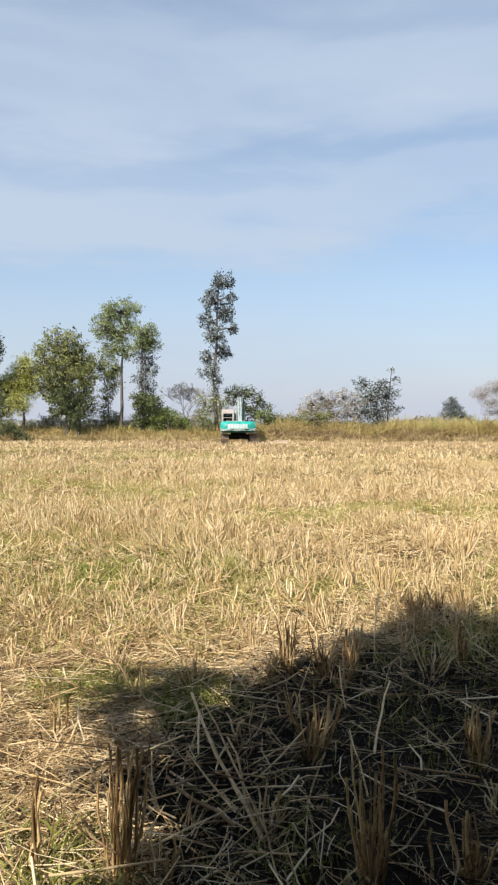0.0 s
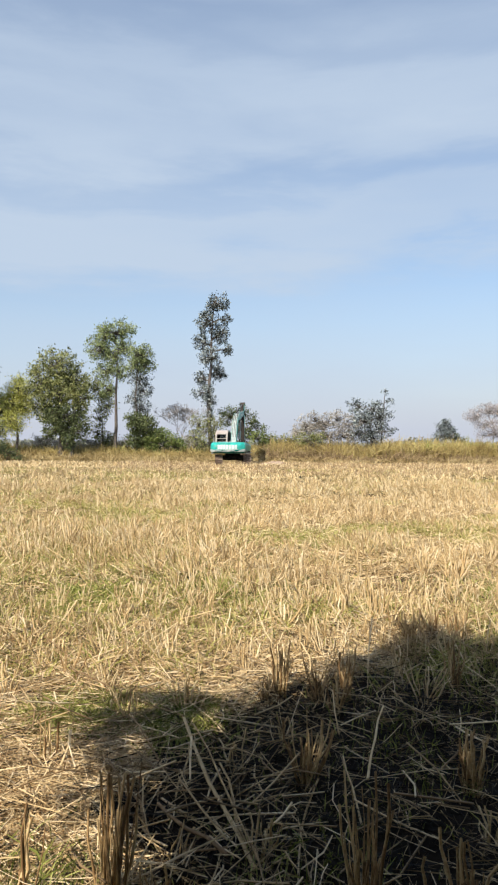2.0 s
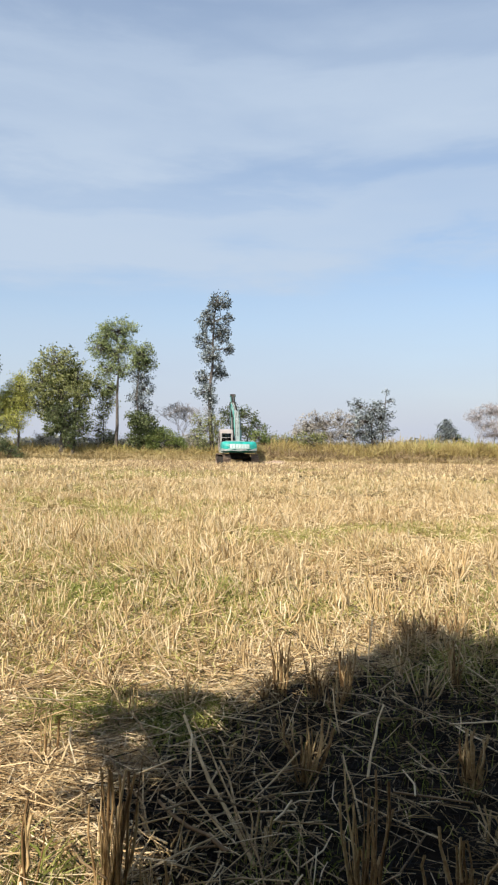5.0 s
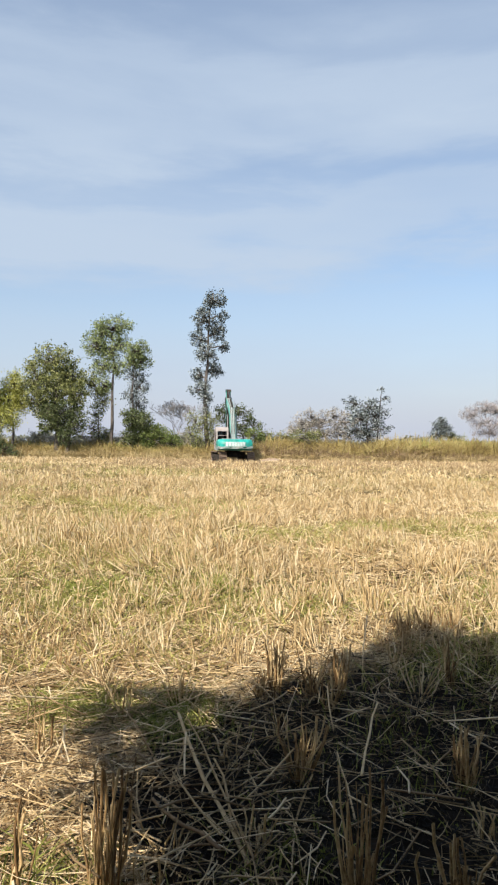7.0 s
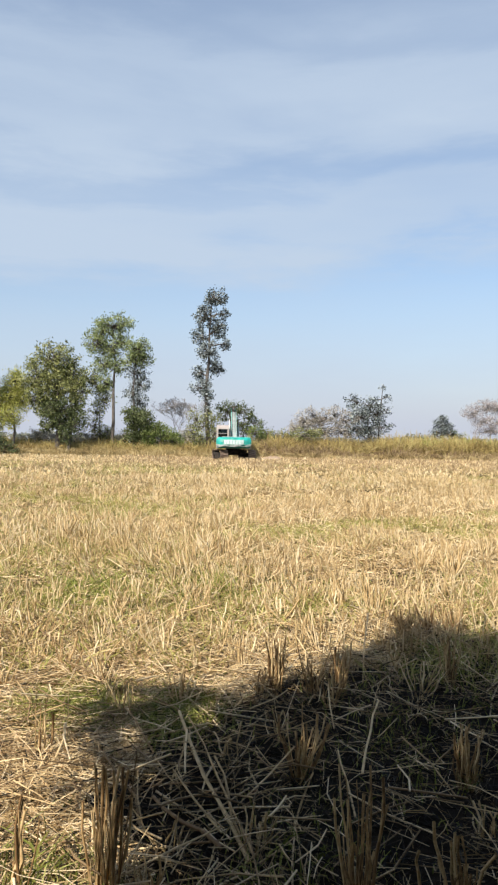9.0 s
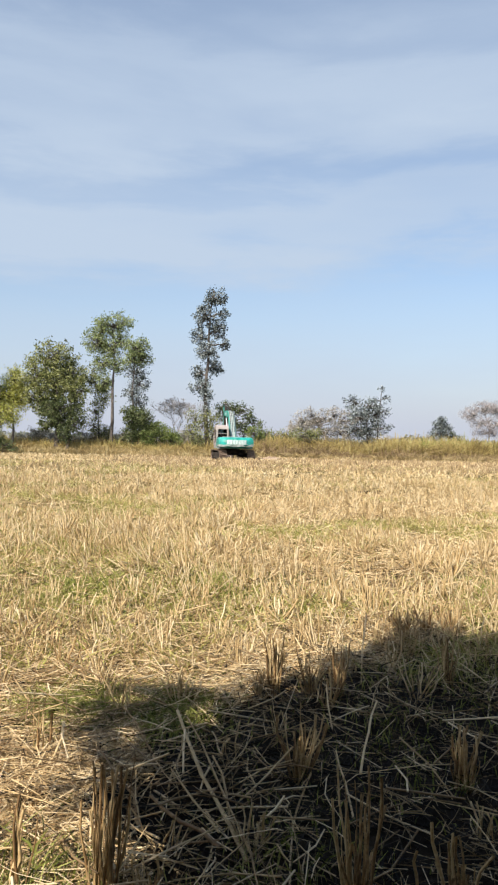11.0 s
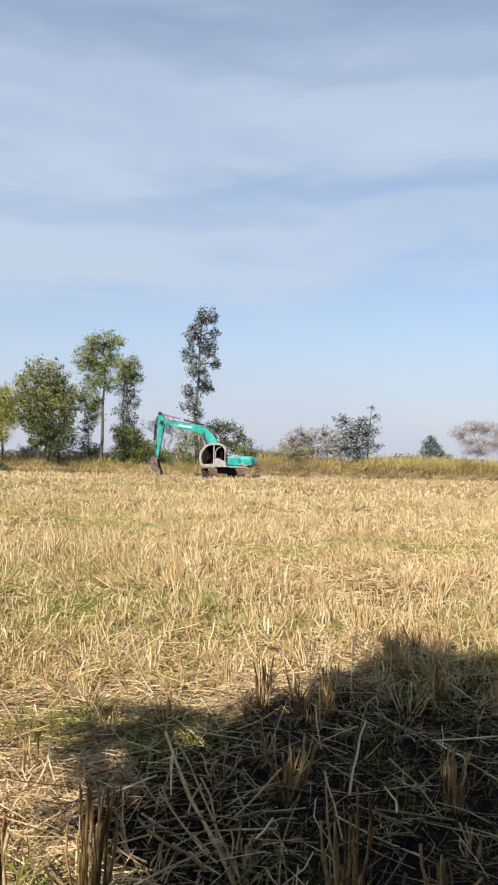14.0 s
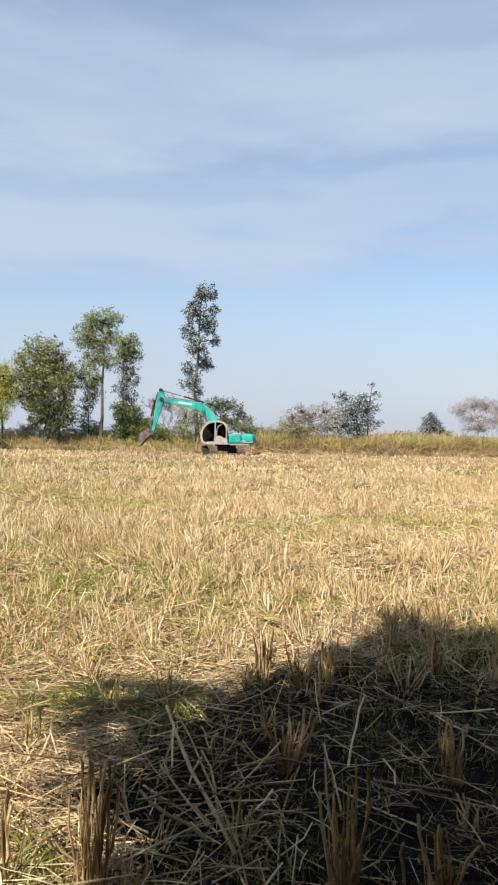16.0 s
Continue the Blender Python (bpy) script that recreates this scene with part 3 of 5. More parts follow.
def build_boom(house):
    """Bent box boom: foot at the origin, tip on the local y axis."""
    line = [(0.0, 0.0, 0.19), (0.55, 0.42, 0.24), (1.15, 0.82, 0.29), (1.75, 1.08, 0.33), (2.35, 1.16, 0.345), (2.95, 1.06, 0.32), (3.9, 0.72, 0.26), (4.9, 0.30, 0.20), (5.65, 0.0, 0.15)]
    bm = bmesh.new()
    rings = []
    for i, (y, z, h) in enumerate(line):
        a, b = line[max(0, i - 1)], line[min(len(line) - 1, i + 1)]
        t = Vector((b[0] - a[0], b[1] - a[1])).normalized()
        n = Vector((-t.y, t.x))
        rings.append([bm.verts.new((x, y + n.x * s * h, z + n.y * s * h)) for x, s in ((-0.22, -1), (0.22, -1), (0.22, 1), (-0.22, 1))])
    for a, b in zip(rings, rings[1:]):
        for i in range(4):
            bm.faces.new((a[i], a[(i + 1) % 4], b[(i + 1) % 4], b[i]))
    bm.faces.new(rings[0])
    bm.faces.new(rings[-1])
    bmesh.ops.bevel(bm, geom=bm.edges[:], offset=0.02, segments=1, affect="EDGES")
    bm.normal_update()
    for f in bm.faces:
        if abs(f.normal.x) < 0.5:
            f.material_index = 2           # dusty, faded top and belly plates
    plates = set(bm.faces)
    for p, r in (((0, 0), 0.16), ((2.25, 0.98), 0.12), ((5.65, 0), 0.18)):
        rod(bm, (-0.29, *p), (0.29, *p), r, 14)
    for f in set(bm.faces) - plates:
        f.material_index = 3
    boom = part("boom", bm, M_TEAL, house, "teal bent boom with a pale lettering bar")
    boom.data.materials.append(M_WHITE)
    boom.data.materials.append(M_TEAL_DULL)
    boom.data.materials.append(M_STEEL)
    bm = bmesh.new()
    bm.from_mesh(boom.data)
    for x in (-0.228, 0.228):              # plain pale bars on both flanks
        before = set(bm.faces)
        extrude_x(bm, [(3.35, 0.86), (4.35, 0.45), (4.41, 0.59), (3.41, 1.01)], x - 0.004, x + 0.004)
        for f in set(bm.faces) - before:
            f.material_index = 1
    bm.to_mesh(boom.data)
    bm.free()
    bm = bmesh.new()                       # hydraulic pipes along the boom's back
    for x in (-0.14, 0.0, 0.14):
        pts = [(0.35, 0.58), (1.0, 1.06), (1.7, 1.43), (2.4, 1.54)]
        for a, b in zip(pts, pts[1:]):
            rod(bm, (x, *a), (x, *b), 0.022, 6)
    for x in (-0.12, 0.12):
        pts = [(2.4, 1.54), (3.3, 1.30), (4.3, 0.86), (5.3, 0.42)]
        for a, b in zip(pts, pts[1:]):
            rod(bm, (x, *a), (x, *b), 0.02, 6)
    pipes = part("boom_pipe", bm, M_STEEL, house, "dark oily pipes along the boom's back")
    return boom, pipes


def build_arm(house):
    """Tapered arm: pivot at the origin, bucket pin on the local y axis, cylinder lug behind and above."""
    bm = bmesh.new()
    extrude_x(bm, [(-0.80, 0.18), (-0.86, 0.34), (-0.74, 0.44), (-0.45, 0.42), (0.35, 0.33), (1.2, 0.22), (2.2, 0.14), (2.85, 0.11), (2.95, 0.0),
                   (2.85, -0.11), (2.0, -0.12), (1.0, -0.15), (0.25, -0.20), (-0.15, -0.22)], -0.19, 0.19)
    bmesh.ops.bevel(bm, geom=bm.edges[:], offset=0.02, segments=1, affect="EDGES")
    bm.normal_update()
    for f in bm.faces:
        if abs(f.normal.x) < 0.5:
            f.material_index = 1
    dull = set(bm.faces)
    for y, z, r in ((-0.72, 0.30, 0.14), (2.85, 0, 0.12), (0.30, 0.55, 0.09)):
        rod(bm, (-0.24, y, z), (0.24, y, z), r, 12)
    for x in (-0.13, 0.13):                # hoses that run down the arm's back
        for a, b in zip(((-0.5, 0.50), (0.4, 0.47), (1.2, 0.36)), ((0.4, 0.47), (1.2, 0.36), (2.2, 0.23))):
            rod(bm, (x, *a), (x, *b), 0.02, 6)
    for f in set(bm.faces) - dull:
        f.material_index = 2
    arm = part("arm", bm, M_TEAL, house, "teal dipper arm with dark edge faces")
    arm.data.materials.append(M_STEEL)
    arm.data.materials.append(M_STEEL)
    return arm


def build_bucket(house):
    """Bucket: pin at the origin, teeth on the local y axis, curved back on the +z side."""
    back = [(0.05, 0.10), (0.0, 0.36), (0.16, 0.58), (0.50, 0.68), (0.88, 0.60), (1.16, 0.36), (1.30, 0.05)]
    bm = bmesh.new()
    v = [[bm.verts.new((x, y, z)) for y, z in back] for x in (-0.55, 0.55)]
    for i in range(len(back) - 1):
        bm.faces.new((v[0][i], v[0][i + 1], v[1][i + 1], v[1][i]))
    bmesh.ops.solidify(bm, geom=bm.faces[:], thickness=0.05)
    for x in (-0.55, 0.55):
        extrude_x(bm, back + [(1.10, -0.02), (0.55, 0.02), (0.10, -0.02)], x - 0.025, x + 0.025)
    box(bm, -0.58, 0.58, 1.05, 1.34, -0.02, 0.05)
    for x in (-0.24, 0.24):
        extrude_x(bm, [(-0.10, -0.10), (0.12, -0.12), (0.30, 0.36), (0.10, 0.62), (-0.06, 0.50), (-0.16, 0.20)], x - 0.03, x + 0.03)
    rod(bm, (-0.30, 0, 0), (0.30, 0, 0), 0.09, 12)
    for i in range(5):
        x = -0.48 + 0.24 * i
        extrude_x(bm, [(1.25, -0.05), (1.52, 0.0), (1.28, 0.07)], x - 0.05, x + 0.05)
    return part("bucket", bm, M_BUCKET, house, "mud-worn steel digging bucket with teeth")


def build_cylinder(name, house, length, r, rod_r, mat_barrel):
    bm = bmesh.new()
    rod(bm, (0, 0, 0), (0, length, 0), r, 12)
    rod(bm, (0, length - 0.1, 0), (0, length, 0), r * 1.15, 12)
    barrel = part(name + "_barrel", bm, mat_barrel, house)
    bm = bmesh.new()
    rod(bm, (0, 0, 0), (0, length, 0), rod_r, 10)
    rod(bm, (-0.08, 0, 0), (0.08, 0, 0), r * 0.9, 10)
    return barrel, part(name + "_rod", bm, M_CHROME, house)


def build_excavator():
    root = new("excavator")
    tagged(root, "teal crawler excavator with cream cab digging at the field's edge", "excavator")
    root.matrix_basis = pose(-0.9, 55.5, 0)
    build_undercarriage(root)
    house = build_house(root)
    boom, pipes = build_boom(house)
    rig = {"root": root, "house": house, "boom": boom, "pipes": pipes, "arm": build_arm(house), "bucket": build_bucket(house)}
    rig["lift_l"] = build_cylinder("boom_cylinder", house, 1.55, 0.085, 0.05, M_TEAL_DULL)
    rig["lift_r"] = build_cylinder("boom_cylinder", house, 1.55, 0.085, 0.05, M_TEAL_DULL)
    rig["crowd"] = build_cylinder("arm_cylinder", house, 1.75, 0.065, 0.04, M_STEEL)
    rig["curl"] = build_cylinder("bucket_cylinder", house, 1.25, 0.075, 0.045, M_STEEL)
    bm = bmesh.new()
    for x in (-0.2, 0.2):
        extrude_x(bm, [(-0.05, -0.05), (0.55, -0.05), (0.55, 0.05), (-0.05, 0.05)], x - 0.02, x + 0.02)
    rig["link"] = part("bucket_link", bm, M_STEEL, house)
    return rig


RIG = build_excavator()


def build_spoil():
    """Low heap of pale dug earth beside the excavator."""
    bm = bmesh.new()
    bmesh.ops.create_grid(bm, x_segments=28, y_segments=18, size=1.0)
    for v in bm.verts:
        d = math.hypot(v.co.x, v.co.y)
        h = max(0, 1 - d) ** 0.8 * 0.42
        k = noise.noise((v.co.x * 3, v.co.y * 3, 1.7)) * 0.16 + noise.noise((v.co.x * 9, v.co.y * 9, 4)) * 0.08
        v.co = (v.co.x * 1.5, v.co.y * 0.7, (h + k * min(1, h * 5)) - 0.06)
    ob = part("soil_mound", bm, M_EARTH, None, smooth=False)
    ob.matrix_basis = pose(2.55, 55.4, 0, 0, 0, 8)
    tagged(ob, "low mound of pale freshly dug soil beside the tracks", "soil mound")


build_spoil()


# ---- trees ----
def limb_path(a, b, k, wander, sag=0.0):
    t = np.linspace(0, 1, k)[:, None]
    p = np.asarray(a)[None] * (1 - t) + np.asarray(b)[None] * t
    jitter = rng.normal(size=(k, 3)) * wander
    jitter[0] = jitter[-1] = 0
    p = p + jitter
    p[:, 2] += sag * np.sin(t[:, 0] * math.pi)
    return p


def build_tree(name, label, category, x, y, trunk, r, blobs, leaf_mat, per_area, size, cluster=0.45, bark=None,
               start=0.35, depth=1.0, twigs=True, group="", fill=0.72, droop=0.25):
    """trunk: (dx, z) bends from the foot up; blobs: (x, z, rx, rz) masses of leaves in plan metres."""
    bark = bark or M_BARK
    g = float(ground_z(x, y))
    root = new(name)
    root.matrix_basis = pose(x, y, g - 0.05)
    tagged(root, label, category, group)
    pts = np.array([[dx, 0.08 * math.sin(2.1 * i), z] for i, (dx, z) in enumerate(trunk)], float)
    k = len(pts)
    if r:
        fine = []
        for i in range(k - 1):
            for s in (0, 0.5):
                fine.append(pts[i] * (1 - s) + pts[i + 1] * s)
        fine.append(pts[-1])
        fine = np.array(fine)
        fine[1:-1, :2] += rng.normal(size=(len(fine) - 2, 2)) * r * 0.25
        rad = np.linspace(r, r * 0.18, len(fine))
        rad[0] *= 1.35
        finish("trunk", strands("trunk", fine[None], rad[None], 8), bark, root, smooth=True)
    centres, twig_lines = [], []
    for bx, bz, rx, rz in blobs:
        c = np.array([bx - x, rng.uniform(-0.4, 0.4) * depth, bz - g])
        ry = (rx + rz) / 2 * depth
        # limb from the trunk to the mass
        h = max(pts[0, 2] + 0.1, min(c[2] - 0.4 * rz, pts[-1, 2] * 0.95))
        i = min(k - 2, max(0, int(np.searchsorted(pts[:, 2], h)) - 1))
        s = (h - pts[i, 2]) / max(1e-6, pts[i + 1, 2] - pts[i, 2])
        foot = pts[i] * (1 - s) + pts[i + 1] * s
        if r:
            lp = limb_path(foot, c, 6, 0.06 * rx, 0.05)
            finish("limb", strands("limb", lp[None], np.linspace(r * 0.42, r * 0.12, 6)[None], 6), bark, root, smooth=True)
        n = max(4, int(per_area * rx * rz * 4 * fill))
        d = rng.normal(size=(n, 3))
        d /= np.linalg.norm(d, axis=1, keepdims=True)
        q = c + d * (rng.uniform(0.25, 1.0, n) ** 0.55)[:, None] * np.array([rx, ry, rz]) * (1 + 0.10 * rng.normal(size=(n, 1)))
        q[:, 2] = np.maximum(q[:, 2], 0.15)
        centres.append(q)
        if twigs:
            for e in q[:: max(1, len(q) // 60)]:
                twig_lines.append(limb_path(c * 0.75 + foot * 0.25, e, 4, 0.08))
    centres = np.concatenate(centres)
    if twigs and twig_lines:
        tl = np.array(twig_lines)
        tagged(finish("twig", strands("twig", tl, np.tile(np.array([[0.04, 0.028, 0.018, 0.01]]) * (0.6 + 2.0 * r), (len(tl), 1)), 3), bark, root), kind="stuff")
    if leaf_mat:
        per = 18
        size *= 0.47
        lc = np.repeat(centres, per, 0) + rng.normal(size=(len(centres) * per, 3)) * cluster * np.array([0.44, 0.44, 0.36])
        lc[:, 2] = np.maximum(lc[:, 2], 0.1)
        finish("crown", leaves("crown", lc, size, droop), leaf_mat, root)
    return root


def build_trees():
    build_tree("tree", "tall slender grey-green tree with ragged sparse crown", "tree", -3.0, 66.0,
               [(0, 0), (-0.25, 3), (-0.35, 6), (-0.15, 9), (-0.1, 12), (0.3, 15.8)], 0.26,
               [(-2.63, 15.44, 1.3, 1.0), (-3.6, 13.7, 1.05, 1.3), (-1.75, 13.9, 0.7, 0.5), (-2.3, 12.4, 1.0, 1.2), (-4.0, 11.7, 0.9, 0.9), (-1.6, 11.0, 0.6, 0.6),
                (-3.2, 10.2, 1.2, 1.1), (-2.5, 8.9, 0.9, 1.0), (-4.1, 8.2, 0.8, 0.8), (-3.7, 6.9, 1.1, 0.9), (-3.2, 5.9, 0.7, 0.6), (-3.1, 4.6, 0.5, 0.7)],
               M_LEAF_GREY, 16, 0.36, 0.34)
    build_tree("tree", "slender tree with light green spreading top", "tree", -12.75, 68.0,
               [(0, 0), (0.02, 3), (0.08, 6.2), (0.12, 9), (0.0, 12)], 0.2,
               [(-12.6, 13.15, 2.0, 1.15), (-13.9, 12.5, 1.0, 0.8), (-14.4, 11.3, 1.35, 1.3), (-11.9, 11.3, 1.1, 0.9), (-12.9, 10.6, 1.3, 1.0), (-13.7, 9.0, 1.1, 1.0), (-12.2, 8.9, 0.8, 0.9), (-13.6, 7.2, 0.9, 1.0)],
               M_LEAF_BRIGHT, 19, 0.34, 0.4)
    build_tree("tree", "slender tree with green top and grey lower leaves", "tree", -10.5, 67.0,
               [(0, 0), (0.1, 3), (-0.05, 6), (0.15, 9.5)], 0.17,
               [(-10.2, 10.6, 1.4, 1.1), (-9.6, 9.5, 0.9, 0.8), (-10.9, 9.4, 0.9, 0.8)], M_LEAF_BRIGHT, 21, 0.34, 0.36)
    build_tree("tree", "slim grey-leaved tree beside a taller one", "tree", -10.4, 67.6,
               [(0, 0), (0.1, 3), (0.1, 6), (0.2, 8.6)], 0.13,
               [(-10.4, 8.3, 1.3, 1.0), (-9.9, 7.1, 1.0, 0.9), (-10.9, 6.3, 0.9, 1.0), (-10.1, 5.4, 1.1, 0.8)], M_LEAF_GREY, 14, 0.33, 0.36)
    build_tree("tree", "dense broad olive-green tree with dark low branches", "tree", -17.6, 66.0,
               [(0, 0), (0.1, 1.8), (-0.2, 4), (0, 7), (-0.2, 9.6)], 0.34,
               [(-18.0, 9.4, 2.2, 1.5), (-19.7, 7.6, 1.8, 1.9), (-16.4, 8.0, 1.8, 1.7), (-17.8, 6.8, 2.1, 1.7), (-19.5, 5.4, 1.4, 1.1), (-15.8, 6.2, 1.6, 1.3), (-19.0, 4.2, 1.0, 0.9)],
               M_LEAF_OLIVE, 16, 0.38, 0.40)
    build_tree("tree", "low dark understorey tree with drooping foliage", "tree", -16.4, 65.2,
               [(0, 0), (0.1, 1.5), (0.2, 3.6)], 0.2,
               [(-16.4, 4.6, 1.6, 1.2), (-18.0, 4.6, 1.3, 1.1), (-15.6, 3.3, 0.9, 1.3), (-17.1, 3.3, 1.0, 1.1), (-18.3, 3.1, 0.8, 1.0), (-16.6, 2.0, 0.8, 0.9)], M_LEAF_DARK, 20, 0.38, 0.36)
    build_tree("tree", "thin olive tree in the gap of the hedge", "tree", -14.3, 69.0,
               [(0, 0), (0.1, 2), (0, 5)], 0.12, [(-15.2, 7.8, 1.1, 1.2), (-14.3, 7.0, 1.2, 1.4), (-13.8, 5.7, 1.1, 1.2), (-14.6, 4.4, 1.0, 1.1), (-14.9, 3.0, 1.1, 1.1), (-13.6, 2.2, 0.9, 0.8)], M_LEAF_OLIVE, 9, 0.34, 0.45)
    build_tree("tree", "feathery yellow-green thicket tree", "tree", -22.0, 66.0,
               [(0, 0), (0.2, 2), (0.1, 4), (0.4, 7)], 0.16,
               [(-21.7, 7.2, 1.1, 1.3), (-22.6, 5.8, 1.3, 1.5), (-21.3, 5.3, 1.1, 1.4), (-23.8, 5.0, 1.4, 1.6), (-22.4, 3.6, 1.5, 1.2)], M_LEAF_YELLOW, 30, 0.30, 0.5)
    build_tree("tree", "tall dark green tree at the field's corner", "tree", -25.6, 64.0,
               [(0, 0), (0.1, 4), (0, 7), (0.2, 11)], 0.3,
               [(-25.5, 11.0, 1.8, 1.3), (-24.7, 9.2, 1.7, 1.3), (-25.9, 8.6, 2.0, 1.5), (-24.6, 8.0, 1.4, 0.9), (-26.1, 6.3, 1.8, 1.3)], M_LEAF_DARK, 20, 0.42, 0.5)
    build_tree("tree", "brownish olive tree in the hedge corner", "tree", -25.0, 65.0,
               [(0, 0), (0.1, 1.5), (0.2, 4)], 0.15, [(-24.5, 4.9, 1.3, 1.5), (-23.7, 3.0, 1.0, 1.2), (-25.1, 3.2, 1.4, 1.5)], M_LEAF_OLIVE, 16, 0.34, 0.5)
    # dark leaves stand in for the corner tree's shade on the bank
    build_tree("shrub", "low corner thicket, its darkness standing for tree shade", "shrub", -21.8, 62.8, [(0, 0), (0.1, 0.5), (0, 1.0)], 0.05,
               [(-22.6, 1.4, 1.0, 0.7), (-21.5, 0.9, 0.9, 0.45), (-20.6, 0.6, 0.7, 0.3)], M_LEAF_DARK, 26, 0.28, 0.35)
    # pale leaf materials make up for the tree shade that falls here
    for x, y, w, h, mat in ((-20.6, 69.5, 1.6, 0.8, M_LEAF_PALE), (-18.6, 71.0, 1.5, 0.7, M_LEAF_TWIGGY), (-16.0, 70.5, 1.7, 0.8, M_LEAF_PALE), (-13.8, 70.0, 1.6, 0.9, M_LEAF_PALE),
                            (-11.9, 70.5, 1.3, 0.8, M_LEAF_PALE), (-7.6, 72.0, 1.7, 0.7, M_LEAF_TWIGGY), (-5.4, 70.0, 1.5, 0.9, M_LEAF_PALE)):
        build_tree("shrub", "low undergrowth behind the bank, paled against the trees' shade", "shrub", x, y, [(0, 0), (0.05, 0.8), (0, 1.8)], 0.06,
                   [(x - 0.6 * w, 1.7 * h, w, 0.9 * h), (x + 0.5 * w, 1.9 * h, w, h), (x, 2.7 * h, 0.7 * w, 0.7 * h)], mat, 10, 0.32, 0.42, group="undergrowth shrubs")
    build_tree("shrub", "dark leafy shrub under slender trees", "shrub", -10.0, 66.6, [(0, 0), (0.1, 1), (0, 2.5)], 0.09,
               [(-10.5, 3.9, 1.1, 1.1), (-9.4, 3.4, 1.1, 1.2), (-10.3, 2.4, 1.2, 1.2), (-9.0, 2.0, 1.0, 1.0)], M_LEAF_DARK, 24, 0.38, 0.45)
    build_tree("shrub", "light green shrub sloping down the bank", "shrub", -7.8, 66.6, [(0, 0), (0.1, 0.8), (0, 1.8)], 0.07,
               [(-8.4, 2.7, 1.0, 0.9), (-7.3, 2.2, 1.1, 0.9), (-6.3, 1.6, 0.9, 0.7), (-8.8, 1.9, 1.0, 0.8)], M_LEAF_SHRUB, 24, 0.32, 0.4)
    build_tree("tree", "olive and yellow bushy tree at a tall trunk's foot", "tree", -1.2, 67.4, [(0, 0), (0.1, 1.5), (0.3, 3.6)], 0.14,
               [(-1.4, 4.6, 1.2, 1.1), (0.1, 4.6, 1.1, 0.8), (1.1, 3.9, 0.7, 0.6), (-0.1, 3.2, 1.2, 1.0), (0.9, 2.7, 0.8, 0.7), (1.8, 3.4, 0.6, 0.4)], M_LEAF_DARK, 13, 0.36, 0.42, twigs=True)
    build_tree("shrub", "yellowing creeper-grown shrub at a tree's foot", "shrub", -2.9, 65.0, [(0, 0), (0.05, 1), (0, 2.6)], 0.08,
               [(-2.8, 3.6, 0.9, 1.1), (-3.7, 3.0, 0.8, 0.9), (-2.4, 2.2, 1.0, 0.9), (-3.9, 1.8, 0.9, 0.8)], M_LEAF_OLIVE, 12, 0.3, 0.4)
    build_tree("shrub", "grey-brown thin shrub on the bank", "shrub", -4.6, 67.5, [(0, 0), (0.05, 1), (0, 2.6)], 0.07,
               [(-4.3, 3.9, 0.9, 1.1), (-5.0, 2.6, 0.9, 0.9)], M_LEAF_OLIVE, 9, 0.28, 0.4)
    build_tree("shrub", "pale dusty half-bare shrub on the bank", "shrub", 7.6, 66.0, [(0, 0), (0.1, 1.2), (0.2, 3)], 0.1,
               [(5.7, 3.7, 0.9, 1.0), (6.9, 4.4, 0.9, 0.8), (8.2, 4.0, 1.0, 0.9), (9.4, 4.5, 0.9, 0.8), (10.6, 3.9, 0.9, 0.9), (6.3, 2.7, 1.5, 0.9), (8.4, 2.7, 1.5, 0.9), (10.3, 2.7, 1.2, 0.9)], M_LEAF_PALE, 11, 0.30, 0.36)
    build_tree("shrub", "low olive scrub on the bank", "shrub", 3.4, 69.0, [(0, 0), (0, 0.7), (0, 1.6)], 0.06,
               [(2.6, 2.4, 1.1, 0.7), (3.8, 2.2, 1.1, 0.6), (4.8, 2.3, 0.9, 0.6)], M_LEAF_OLIVE, 16, 0.3, 0.4)
    build_tree("shrub", "dark green scrub beside the dug ground", "shrub", 1.6, 66.5, [(0, 0), (0, 0.7), (0, 1.4)], 0.06,
               [(1.4, 2.5, 0.9, 0.7), (2.2, 1.9, 0.8, 0.6)], M_LEAF_SHRUB, 18, 0.3, 0.4)
    build_tree("shrub", "green bush low on the bank", "shrub", 6.2, 64.5, [(0, 0), (0, 0.6), (0, 1.4)], 0.05,
               [(5.8, 2.3, 1.2, 0.6), (7.2, 2.4, 1.1, 0.5)], M_LEAF_OLIVE, 14, 0.28, 0.4)
    build_tree("tree", "low tree with sparse dark leaves and pale twigs", "tree", 12.3, 66.0, [(0, 0), (0.2, 1.4), (0.1, 3.2), (0.5, 5)], 0.14,
               [(11.0, 5.6, 0.9, 0.8), (12.4, 5.3, 1.1, 0.9), (13.5, 4.6, 1.0, 1.1), (11.6, 4.1, 1.3, 0.9), (13.5, 3.2, 1.3, 1.0), (11.3, 3.0, 1.4, 1.0), (12.4, 2.6, 1.3, 0.8)], M_LEAF_GREY, 12, 0.34, 0.4)
    build_tree("tree", "thin snag with a few dark leaves at its tip", "tree", 13.5, 66.4, [(0, 0), (0.1, 2.5), (0.2, 5), (0.45, 7)], 0.11,
               [(13.75, 7.05, 0.4, 0.3), (14.3, 6.0, 0.45, 0.4), (13.3, 5.9, 0.4, 0.4)], M_LEAF_GREY, 10, 0.3, 0.3)
